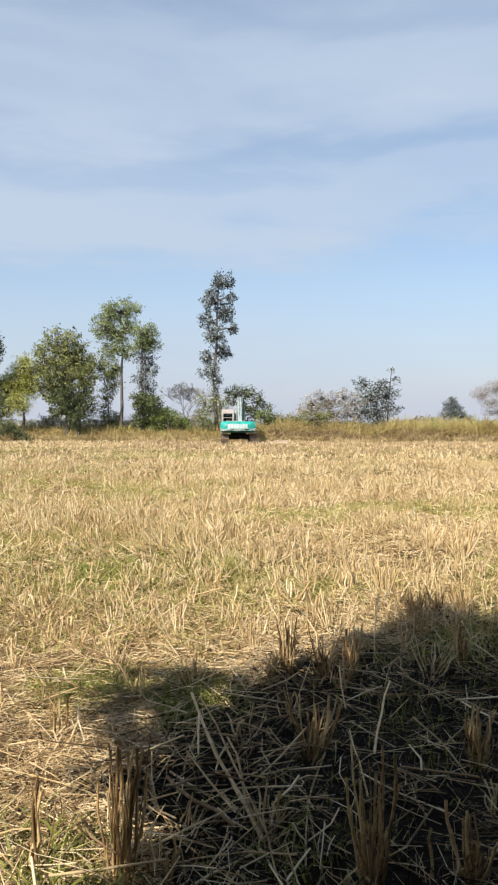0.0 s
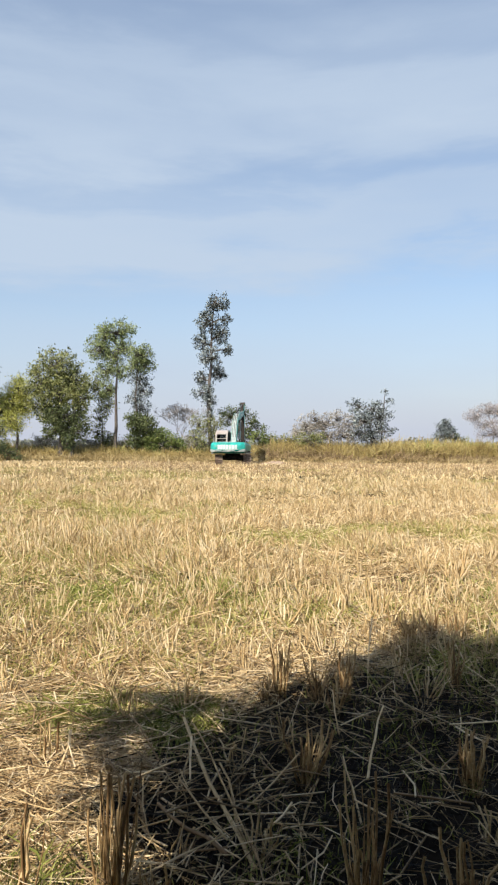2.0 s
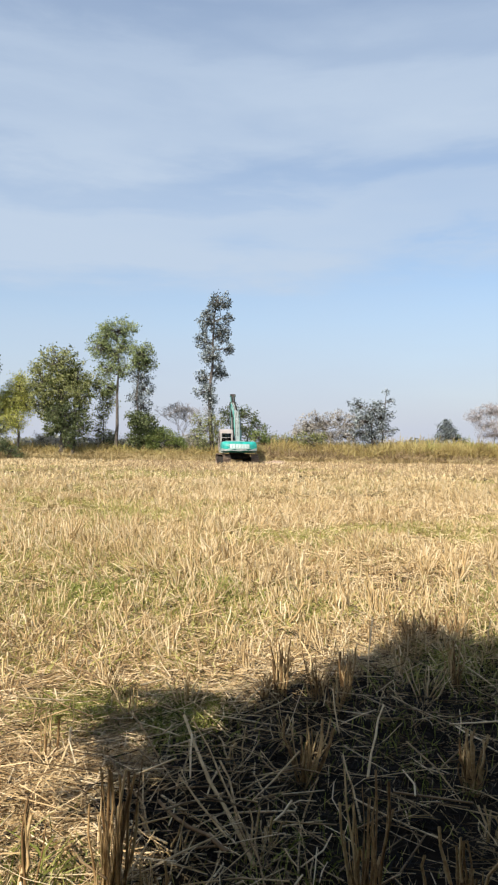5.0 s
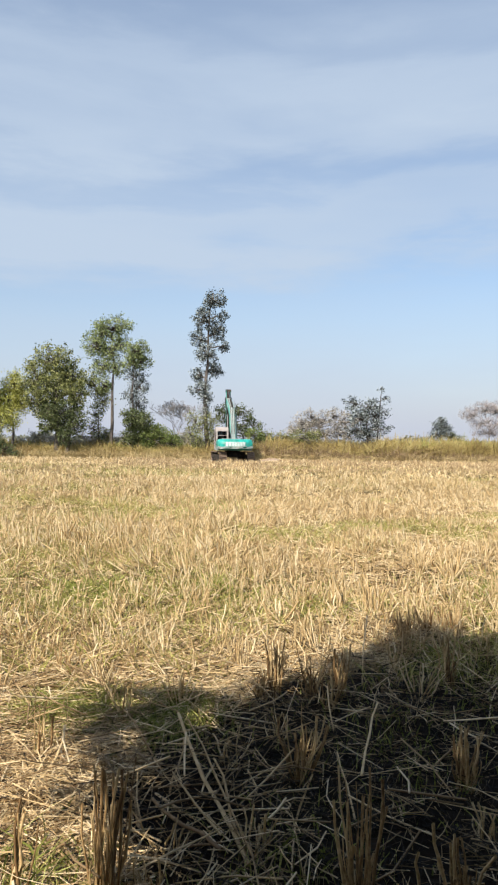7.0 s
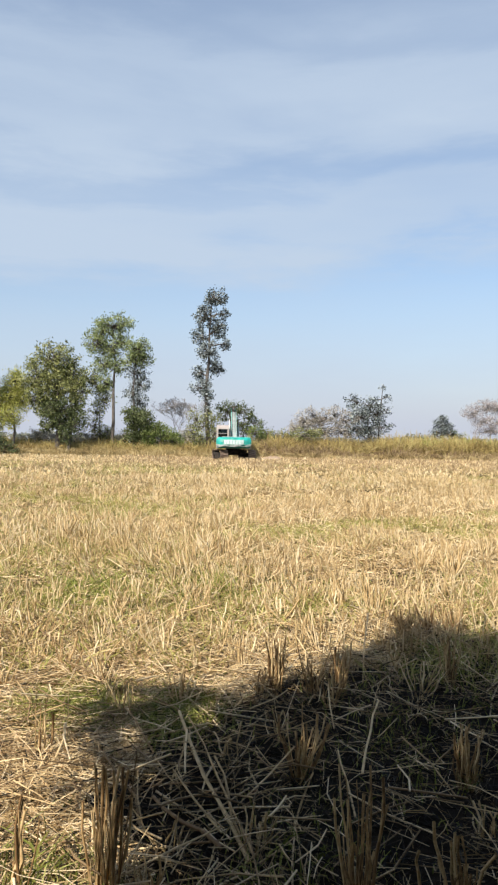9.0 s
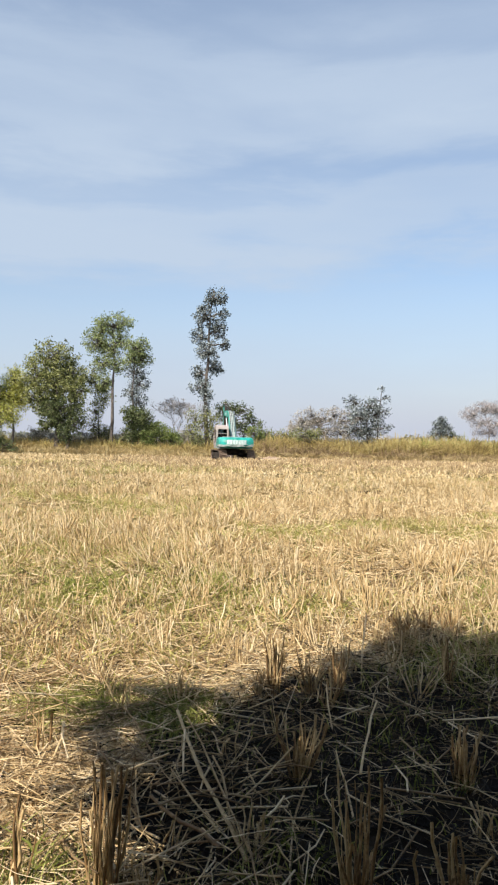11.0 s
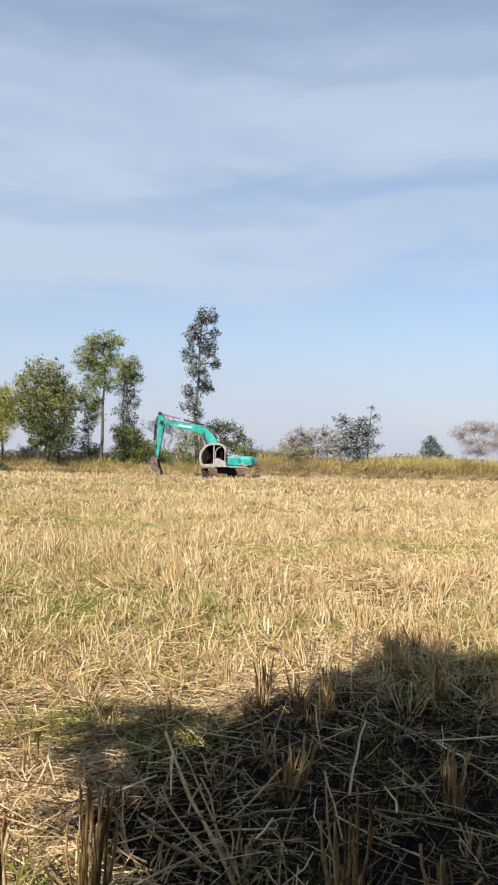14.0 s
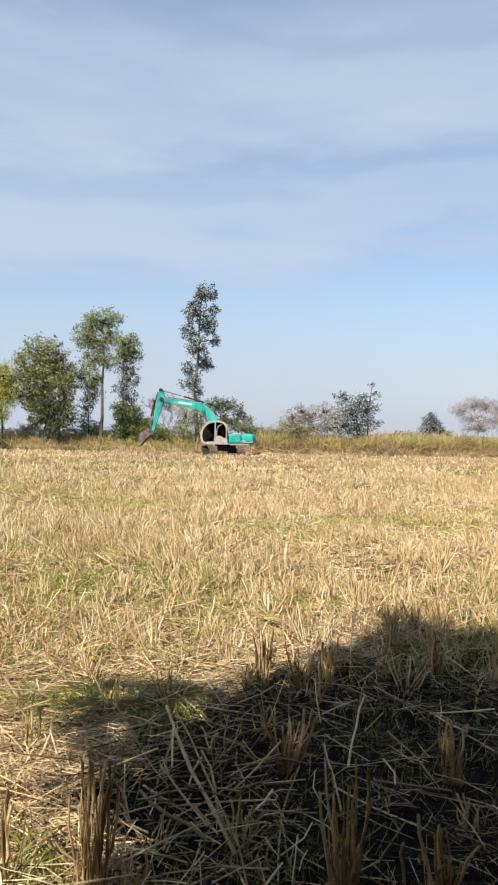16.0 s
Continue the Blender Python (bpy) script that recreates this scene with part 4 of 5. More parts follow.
    build_tree("tree", "small dark conical tree far beyond the bank", "tree", 32.7, 110.0, [(0, 0), (0, 2), (0, 5.4)], 0.16,
               [(32.6, 5.7, 0.8, 0.8), (32.5, 4.6, 1.5, 0.9), (33.2, 4.2, 1.5, 0.7), (32.4, 3.4, 1.9, 0.9)], M_LEAF_GREY, 14, 0.42, 0.5)
    build_tree("shrub", "dark low shrub far beyond the bank", "shrub", 35.0, 112.0, [(0, 0), (0, 1), (0, 2)], 0.08,
               [(34.8, 3.2, 1.3, 0.7), (35.8, 2.8, 1.4, 0.7)], M_LEAF_DARK, 12, 0.4, 0.5)


def build_bare_tree(name, label, x, y, height, spread, r, lean=0.0, mat=None, levels=5, seed=1, tips=None):
    """A leafless tree: forks again and again into fine twigs."""
    mat = mat or M_TWIG
    g = float(ground_z(x, y))
    root = new(name)
    root.matrix_basis = pose(x, y, g - 0.05)
    tagged(root, label, "tree")
    rr = random.Random(seed)
    segs = {}
    ends = []

    def grow(p, d, length, rad, level):
        q = p + d * length
        mid = (p + q) / 2 + Vector((rr.gauss(0, 1), rr.gauss(0, 1), rr.gauss(0, 0.5))) * length * 0.06
        segs.setdefault(level, []).append(([p, mid, q], [rad, rad * 0.85, rad * 0.7]))
        if level >= levels:
            ends.append(q)
            return
        for _ in range(3 if level < 2 or rr.random() < 0.5 else 2):
            turn = Vector((rr.gauss(0, 1) * spread, rr.gauss(0, 1) * spread, rr.gauss(0.25, 0.4)))
            grow(q, (d + turn * 0.62).normalized(), length * rr.uniform(0.62, 0.85), rad * 0.62, level + 1)

    grow(Vector((0, 0, 0)), Vector((lean, 0, 1)).normalized(), height * 0.30, r, 0)
    for level, items in segs.items():
        P = np.array([[tuple(v) for v in s[0]] for s in items])
        R = np.array([s[1] for s in items])
        R = np.maximum(R, 0.014)
        if level < 2:
            for i in range(len(P)):
                finish("limb" if level else "trunk", strands("limb", P[i:i + 1], R[i:i + 1], 6), mat, root)
        else:
            tagged(finish("twig", strands("twig", P, R, 3), mat, root), kind="stuff")
    if tips:
        e = np.array([tuple(v) for v in ends])
        e = np.repeat(e, 5, 0) + rng.normal(size=(len(e) * 5, 3)) * 0.2
        finish("crown", leaves("crown", e, 0.17), tips, root)


def build_bare_trees():
    build_bare_tree("tree", "small leafless grey tree on the bank", -6.6, 71.0, 5.6, 1.05, 0.09, 0.05, seed=4, levels=7)
    build_tree("tree", "withered pale tree with a broad fine crown", "tree", 31.2, 85.0, [(0, 0), (0.1, 1.2), (0.2, 2.6), (0.1, 4.4)], 0.16,
               [(28.9, 5.6, 1.4, 1.0), (30.6, 6.3, 1.6, 1.1), (32.4, 6.2, 1.7, 1.2), (30.0, 4.5, 1.6, 0.9), (32.6, 4.4, 1.7, 1.0), (31.4, 3.3, 2.2, 0.8)],
               M_LEAF_TWIGGY, 13, 0.26, 0.45, bark=M_TWIG)
    build_tree("tree", "withered pale tree in the hedge", "tree", 35.2, 86.0, [(0, 0), (0.1, 1.2), (0.2, 2.6), (0.1, 4.4)], 0.15,
               [(34.4, 5.9, 1.5, 1.1), (35.8, 6.3, 1.6, 1.1), (36.9, 5.0, 1.4, 1.0), (35.0, 4.4, 1.6, 0.9), (35.6, 3.3, 2.0, 0.8)],
               M_LEAF_TWIGGY, 13, 0.26, 0.45, bark=M_TWIG)
    build_bare_tree("tree", "half-bare pale tree with few dusty leaves", 9.6, 67.4, 4.4, 0.8, 0.09, 0.05, seed=5, tips=M_LEAF_PALE)
    build_bare_tree("tree", "half-bare grey tree with few dusty leaves", 12.2, 67.6, 5.4, 0.75, 0.1, 0.1, seed=6, tips=M_LEAF_GREY)
    build_bare_tree("tree", "half-bare pale tree on the bank's low end", 7.0, 67.2, 4.0, 0.8, 0.09, 0.0, seed=7, tips=M_LEAF_PALE)
    build_bare_tree("tree", "thin bare grey tree behind bushy growth", -4.6, 68.2, 4.6, 0.6, 0.08, 0.0, seed=8)


build_trees()
build_bare_trees()


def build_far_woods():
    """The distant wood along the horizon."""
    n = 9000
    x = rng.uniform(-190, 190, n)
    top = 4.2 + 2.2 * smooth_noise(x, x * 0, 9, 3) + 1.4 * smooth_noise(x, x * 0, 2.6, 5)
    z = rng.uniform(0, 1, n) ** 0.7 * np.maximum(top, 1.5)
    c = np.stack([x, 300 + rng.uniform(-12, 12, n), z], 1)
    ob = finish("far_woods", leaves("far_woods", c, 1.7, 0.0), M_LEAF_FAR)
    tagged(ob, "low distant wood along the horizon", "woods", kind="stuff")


build_far_woods()


# ---- grass of the bank ----
def grass(name, label, n, x0, x1, d0, d1, h0, h1, width, material, keep=None, lean=0.35, k=3):
    x = rng.uniform(x0, x1, n)
    y = field_edge(x) + d0 + (d1 - d0) * rng.uniform(0, 1, n) ** 1.2
    if keep is not None:
        ok = keep(x, y)
        x, y = x[ok], y[ok]
        n = len(x)
    h = rng.uniform(h0, h1, n) * (1 + 0.32 * smooth_noise(x, y, 1.1, 4) + 0.3 * smooth_noise(x, y, 0.35, 6) + 0.25 * smooth_noise(x, y * 0.3, 2.3, 11)) * rng.uniform(0.65, 1.1, n)
    a = rng.uniform(0, 2 * math.pi, n) + 2.5 * smooth_noise(x, y, 0.8, 7)
    out = h * np.abs(rng.normal(0, lean, n)) * (1.2 + 0.8 * smooth_noise(x, y, 0.7, 2))
    t = np.linspace(0, 1, k)
    P = np.zeros((n, k, 3))
    P[:, :, 0] = x[:, None] + (np.cos(a) * out)[:, None] * t ** 2
    P[:, :, 1] = y[:, None] + (np.sin(a) * out)[:, None] * t ** 2
    P[:, :, 2] = ground_z(x, y)[:, None] - 0.03 + h[:, None] * (t - 0.25 * (out / (h + 0.01))[:, None] * t ** 2)
    R = width * rng.uniform(0.6, 1.4, n)[:, None] * (1 - 0.85 * t ** 1.5)[None]
    ob = finish(name, strands(name, P, R, 2), material)
    tagged(ob, label, "grass", kind="stuff")


def by_excavator(x, y):
    return np.hypot((x + 0.6) / 2.7, (y - 56.2) / 3.0) > 1


grass("dry_grass", "dry tan grass along the foot of the bank", 37000, -40, 40, -0.6, 5, 0.35, 1.0, 0.03, M_DRYGRASS, by_excavator, 0.8)
grass("tall_grass", "tall yellowing grass on the bank", 31000, 2.5, 42, 1.2, 12, 1.15, 1.95, 0.036, M_TALLGRASS, None, 0.55)
grass("tall_grass", "mixed dry and green grass on the bank", 23000, -40, 3, 1.8, 10, 0.6, 1.4, 0.034, M_TALLGRASS, None, 0.6)
grass("dry_grass", "dead brown grass on the bank beyond the dug soil", 16000, 2, 20, 0.2, 7, 0.6, 1.45, 0.034, M_BROWNGRASS, lambda x, y: rng.random(len(x)) > (x - 2) / 19, 0.6)
grass("dry_grass", "dead brown grass along the bank's foot", 12000, 14, 42, -0.2, 2.2, 0.4, 0.95, 0.034, M_BROWNGRASS, None, 0.6)
grass("green_grass", "green weedy patches in tall grass", 12000, 9, 42, 3, 12, 1.25, 1.8, 0.05, M_GREENGRASS, lambda x, y: smooth_noise(x, y, 3.0, 8) > 0.15, 0.3)
grass("green_grass", "green weeds below the hedge", 12000, -36, 2, 3, 9, 0.7, 1.35, 0.045, M_GREENGRASS, lambda x, y: smooth_noise(x, y, 2.4, 3) > 0.0, 0.4)
grass("dry_grass", "dry scrubby ground cover behind the bank", 9000, -70, 70, 12, 60, 0.7, 1.5, 0.09, M_TALLGRASS, None, 0.4)


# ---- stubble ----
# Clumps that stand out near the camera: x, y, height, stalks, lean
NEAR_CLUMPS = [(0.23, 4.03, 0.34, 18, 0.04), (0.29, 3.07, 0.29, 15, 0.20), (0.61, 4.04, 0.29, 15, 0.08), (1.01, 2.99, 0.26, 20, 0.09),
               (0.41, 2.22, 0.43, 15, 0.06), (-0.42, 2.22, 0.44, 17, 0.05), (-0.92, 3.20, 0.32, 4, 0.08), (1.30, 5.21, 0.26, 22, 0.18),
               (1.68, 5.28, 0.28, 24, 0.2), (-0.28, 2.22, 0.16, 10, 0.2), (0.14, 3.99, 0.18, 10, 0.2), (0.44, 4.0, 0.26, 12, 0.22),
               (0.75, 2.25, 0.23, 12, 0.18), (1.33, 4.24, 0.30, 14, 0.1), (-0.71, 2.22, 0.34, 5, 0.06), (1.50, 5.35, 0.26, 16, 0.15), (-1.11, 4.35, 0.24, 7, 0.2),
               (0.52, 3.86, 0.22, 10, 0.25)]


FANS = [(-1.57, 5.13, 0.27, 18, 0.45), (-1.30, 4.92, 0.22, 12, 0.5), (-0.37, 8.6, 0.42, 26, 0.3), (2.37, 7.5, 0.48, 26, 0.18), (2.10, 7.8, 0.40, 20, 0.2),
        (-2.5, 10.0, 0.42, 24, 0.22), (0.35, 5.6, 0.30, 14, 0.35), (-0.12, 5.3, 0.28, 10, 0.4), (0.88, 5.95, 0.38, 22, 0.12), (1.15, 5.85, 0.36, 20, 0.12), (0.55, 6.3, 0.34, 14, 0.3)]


def stalk_meshes(n, r, sides=5):
    """Cut hollow stalks one metre long, slightly bent and jointed, to be scaled to height."""
    made = []
    for _ in range(n):
        t = np.linspace(0, 1, 5)
        P = np.zeros((1, 5, 3))
        P[0, :, 2] = t
        P[0, 1:, :2] = np.cumsum(rng.normal(0, 0.006, (4, 2)), 0)
        R = r * np.array([[1.25, 1.0, 1.12, 0.92, 1.0]]) * rng.uniform(0.8, 1.2)
        made.append(strands("stalk", P, R, sides))
    return made


def build_clump(x, y, h, n, lean, wide, meshes, label, r=1.0):
    root = new("stubble_clump")
    root.matrix_basis = pose(x, y, float(ground_z(x, y)))
    tagged(root, label, "stubble clump", "rice stubble clumps")
    for _ in range(n):
        a, rad = rng.uniform(0, 2 * math.pi), wide * math.sqrt(rng.random())
        hh = h * rng.uniform(0.4, 1.1)
        out = Vector((math.cos(a) * rad / wide * (0.04 + 0.4 * lean) + rng.normal(0, lean), math.sin(a) * rad / wide * (0.04 + 0.4 * lean) + rng.normal(0, lean), 1))
        q = out.to_track_quat("Z", "Y") @ Euler((0, 0, rng.uniform(0, 6.28))).to_quaternion()
        w = r * rng.uniform(0.6, 1.7)
        ob = new("stalk", meshes[int(rng.integers(0, len(meshes)))])
        ob.parent = root
        ob.matrix_basis = Matrix.LocRotScale((math.cos(a) * rad, math.sin(a) * rad, -0.02), q, (w, w, hh))
    return root


def build_near_clumps():
    old, fresh = stalk_meshes(8, 0.0034), stalk_meshes(8, 0.0034, 4)
    for m in old:
        m.materials.append(M_OLD)
    for m in fresh:
        m.materials.append(M_FRESH)
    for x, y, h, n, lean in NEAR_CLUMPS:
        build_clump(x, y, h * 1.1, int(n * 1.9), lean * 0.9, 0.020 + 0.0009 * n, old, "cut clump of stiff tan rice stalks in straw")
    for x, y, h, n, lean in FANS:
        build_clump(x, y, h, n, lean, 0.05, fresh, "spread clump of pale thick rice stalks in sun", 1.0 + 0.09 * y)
    for iy in range(26):
        for ix in range(-16, 17):
            x, y = ix * 0.25 + rng.uniform(-0.09, 0.09), 1.6 + iy * 0.225 + rng.uniform(-0.09, 0.09)
            if y > 6.9 or abs(x) > 0.42 * y + 0.3 or rng.random() < (0.86 if y < 4 else 0.3):
                continue
            if min(math.hypot(x - c[0], y - c[1]) for c in NEAR_CLUMPS + FANS) < 0.24:
                continue
            build_clump(x, y, rng.uniform(0.10, 0.20) + 0.02 * y, int(rng.integers(5, 14)), rng.uniform(0.12, 0.4), 0.045, fresh,
                        "short clump of cut rice stalks among straw")
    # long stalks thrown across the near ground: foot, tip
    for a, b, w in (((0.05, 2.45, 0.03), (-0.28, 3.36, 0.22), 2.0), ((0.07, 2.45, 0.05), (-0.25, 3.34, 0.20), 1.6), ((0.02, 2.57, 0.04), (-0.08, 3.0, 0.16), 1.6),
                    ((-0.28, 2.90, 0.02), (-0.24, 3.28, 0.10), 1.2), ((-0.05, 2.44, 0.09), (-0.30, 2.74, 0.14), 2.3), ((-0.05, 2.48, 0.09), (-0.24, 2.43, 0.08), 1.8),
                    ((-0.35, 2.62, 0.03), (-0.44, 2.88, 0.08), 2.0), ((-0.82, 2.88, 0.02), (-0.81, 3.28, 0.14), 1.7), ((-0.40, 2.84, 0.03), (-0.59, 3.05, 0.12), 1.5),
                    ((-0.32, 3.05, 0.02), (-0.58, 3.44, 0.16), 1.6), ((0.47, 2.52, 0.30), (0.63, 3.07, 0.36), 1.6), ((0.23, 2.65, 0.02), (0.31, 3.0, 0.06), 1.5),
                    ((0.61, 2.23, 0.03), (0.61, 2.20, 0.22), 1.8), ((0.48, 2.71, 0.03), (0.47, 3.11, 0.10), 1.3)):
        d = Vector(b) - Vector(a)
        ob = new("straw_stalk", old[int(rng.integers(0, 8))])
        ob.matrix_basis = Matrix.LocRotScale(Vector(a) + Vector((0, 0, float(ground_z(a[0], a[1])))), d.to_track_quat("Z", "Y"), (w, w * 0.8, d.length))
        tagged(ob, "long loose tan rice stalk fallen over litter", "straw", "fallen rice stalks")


def wedge(n, y0, y1, power=1.0):
    """Points spread over the stretch of field before the camera, evenly by area for power 1."""
    u = rng.uniform(0, 1, n)
    y = np.sqrt(y0 ** 2 + (y1 ** 2 - y0 ** 2) * u) if power == 1.0 else y0 + (y1 - y0) * u ** power
    return rng.uniform(-1, 1, n) * (0.46 * y + 0.9), y


def in_field(x, y):
    return (y < field_edge(x) - 0.2) & by_excavator(x, y)


def standing_stubble(name, n, y0, y1, stalks, h0, h1, r, sides, k, material=None, keep=None):
    x, y = wedge(n, y0, y1)
    lodged = smooth_noise(x, y, 1.3, 5) + 0.6 * smooth_noise(x, y * 0.6, 0.5, 9)
    ok = in_field(x, y) & (lodged > -0.35 + 0.35 * rng.normal(size=n))
    if keep is not None:
        ok &= keep(x, y)
    x, y, lodged = x[ok], y[ok], lodged[ok]
    n = len(x)
    h = rng.uniform(h0, h1, n) * (1 + 0.3 * np.clip(lodged, -1, 1))
    X, Y, H = (np.repeat(v, stalks) for v in (x, y, h))
    m = len(X)
    X = X + rng.normal(0, 0.04, m)
    Y = Y + rng.normal(0, 0.04, m)
    H = H * rng.uniform(0.35, 1.1, m)
    lean = np.repeat(rng.normal(0, 0.20, (n, 2)), stalks, 0) + rng.normal(0, 0.25, (m, 2))
    lean[rng.random(m) < 0.4] *= 3.0
    base = np.stack([X, Y, ground_z(X, Y) - 0.02], 1)
    tip = base + np.stack([lean[:, 0] * H, lean[:, 1] * H, H / np.sqrt(1 + 0.5 * (lean ** 2).sum(1))], 1)
    t = np.linspace(0, 1, k)[None, :, None]
    P = base[:, None] * (1 - t) + tip[:, None] * t
    R = (r * Y ** 0.6 * rng.uniform(0.55, 1.6, m))[:, None] * np.linspace(1.1, 0.8, k)[None]
    ob = finish(name, strands(name, P, R, sides), material or M_STRAW)
    tagged(ob, "standing golden rice stubble across the field", "stubble", kind="stuff")


def lying_straw(name, n, y0, y1, l0, l1, r, sides, lift, label, material=None, keep=None, bent=False, lively=0.16):
    x, y = wedge(n, y0, y1)
    ok = in_field(x, y)
    if keep is not None:
        ok &= keep(x, y)
    x, y = x[ok], y[ok]
    n = len(x)
    a = rng.uniform(0, 2 * math.pi, n)
    L = rng.uniform(l0, l1, n)
    z = ground_z(x, y) + rng.uniform(0, 1, n) ** 1.6 * lift
    tilt = rng.normal(0, lively, n)
    d = np.stack([np.cos(a) * L, np.sin(a) * L, tilt * L], 1) / 2
    c = np.stack([x, y, z + np.abs(d[:, 2]) * 0.7 + r], 1)
    bend = rng.normal(0, 0.05, (n, 1)) * L[:, None] * np.stack([-np.sin(a), np.cos(a), np.full(n, 0.3)], 1)
    P = np.stack([c - d, c + bend, c + d] if bent else [c - d, c + d], 1)
    R = r * rng.uniform(0.5, 1.5, n)[:, None] * np.array([[1, 1, 0.75] if bent else [1, 0.8]])
    ob = finish(name, strands(name, P, R, sides, 0.7), material or M_LITTER)
    tagged(ob, label, "straw", kind="stuff")


def weeds(name, n, spots, label, h0, h1, w):
    """Fine green blades in patches."""
    xs, ys = [], []
    for cx, cy, s, share in spots:
        m = int(n * share)
        xs.append(rng.normal(cx, s, m))
        ys.append(rng.normal(cy, s * 1.2, m))
    blades(name, np.concatenate(xs), np.concatenate(ys), label, h0, h1, w, M_WEED)


def blades(name, x, y, label, h0, h1, w, material):
    m = len(x)
    h = rng.uniform(h0, h1, m)
    a = rng.uniform(0, 2 * math.pi, m)
    o = h * rng.uniform(0.1, 0.9, m)
    t = np.linspace(0, 1, 3)
    P = np.zeros((m, 3, 3))
    P[:, :, 0] = x[:, None] + (np.cos(a) * o)[:, None] * t ** 1.6
    P[:, :, 1] = y[:, None] + (np.sin(a) * o)[:, None] * t ** 1.6
    P[:, :, 2] = ground_z(x, y)[:, None] + h[:, None] * (t - 0.3 * t ** 2)
    R = w * rng.uniform(0.6, 1.4, m)[:, None] * np.array([[1, 0.8, 0.15]])
    ob = finish(name, strands(name, P, R, 2), material)
    tagged(ob, label, "weeds", kind="stuff")


def build_outer_field():
    """The rest of the field, beside and behind the camera's outlook."""
    n = 16000
    x, y = rng.uniform(-42, 42, n), rng.uniform(-5.5, 61, n)
    ok = in_field(x, y) & (np.abs(x) > 0.46 * np.maximum(y, 0) + 0.7)
    x, y = x[ok], y[ok]
    X, Y = np.repeat(x, 5), np.repeat(y, 5)
    m = len(X)
    X, Y = X + rng.normal(0, 0.06, m), Y + rng.normal(0, 0.06, m)
    H = rng.uniform(0.08, 0.32, m)
    base = np.stack([X, Y, ground_z(X, Y) - 0.02], 1)
    tip = base + np.stack([rng.normal(0, 0.3, m) * H, rng.normal(0, 0.3, m) * H, H], 1)
    ob = finish("stubble_field", strands("stubble_field", np.stack([base, tip], 1), np.full((m, 2), 0.013), 2), M_STRAW)
    tagged(ob, "standing rice stubble in the outer field", "stubble", kind="stuff")
    n, near = 90000, 62000
    x, y = rng.uniform(-42, 42, n), rng.uniform(-5.5, 61, n)
    x[:near], y[:near] = rng.uniform(-8, 8, near), rng.uniform(-5.5, 8, near)
    thin = np.full(n, 0.007)
    thin[:near] = rng.uniform(0.002, 0.005, near)
    ok = in_field(x, y) & ((np.abs(x) > 0.46 * np.maximum(y, 0) + 0.75) | (y < 1.5))
    x, y, thin = x[ok], y[ok], thin[ok]
    a, L = rng.uniform(0, 6.28, len(x)), rng.uniform(0.10, 0.42, len(x))
    d = np.stack([np.cos(a) * L, np.sin(a) * L, rng.normal(0, 0.1, len(x)) * L], 1) / 2
    c = np.stack([x, y, ground_z(x, y) + 0.02 + np.abs(d[:, 2])], 1)
    ob = finish("straw_litter", strands("straw_litter", np.stack([c - d, c + d], 1), np.stack([thin, thin * 0.8], 1), 2), M_LITTER)
    tagged(ob, "loose straw over the outer field", "straw", kind="stuff")


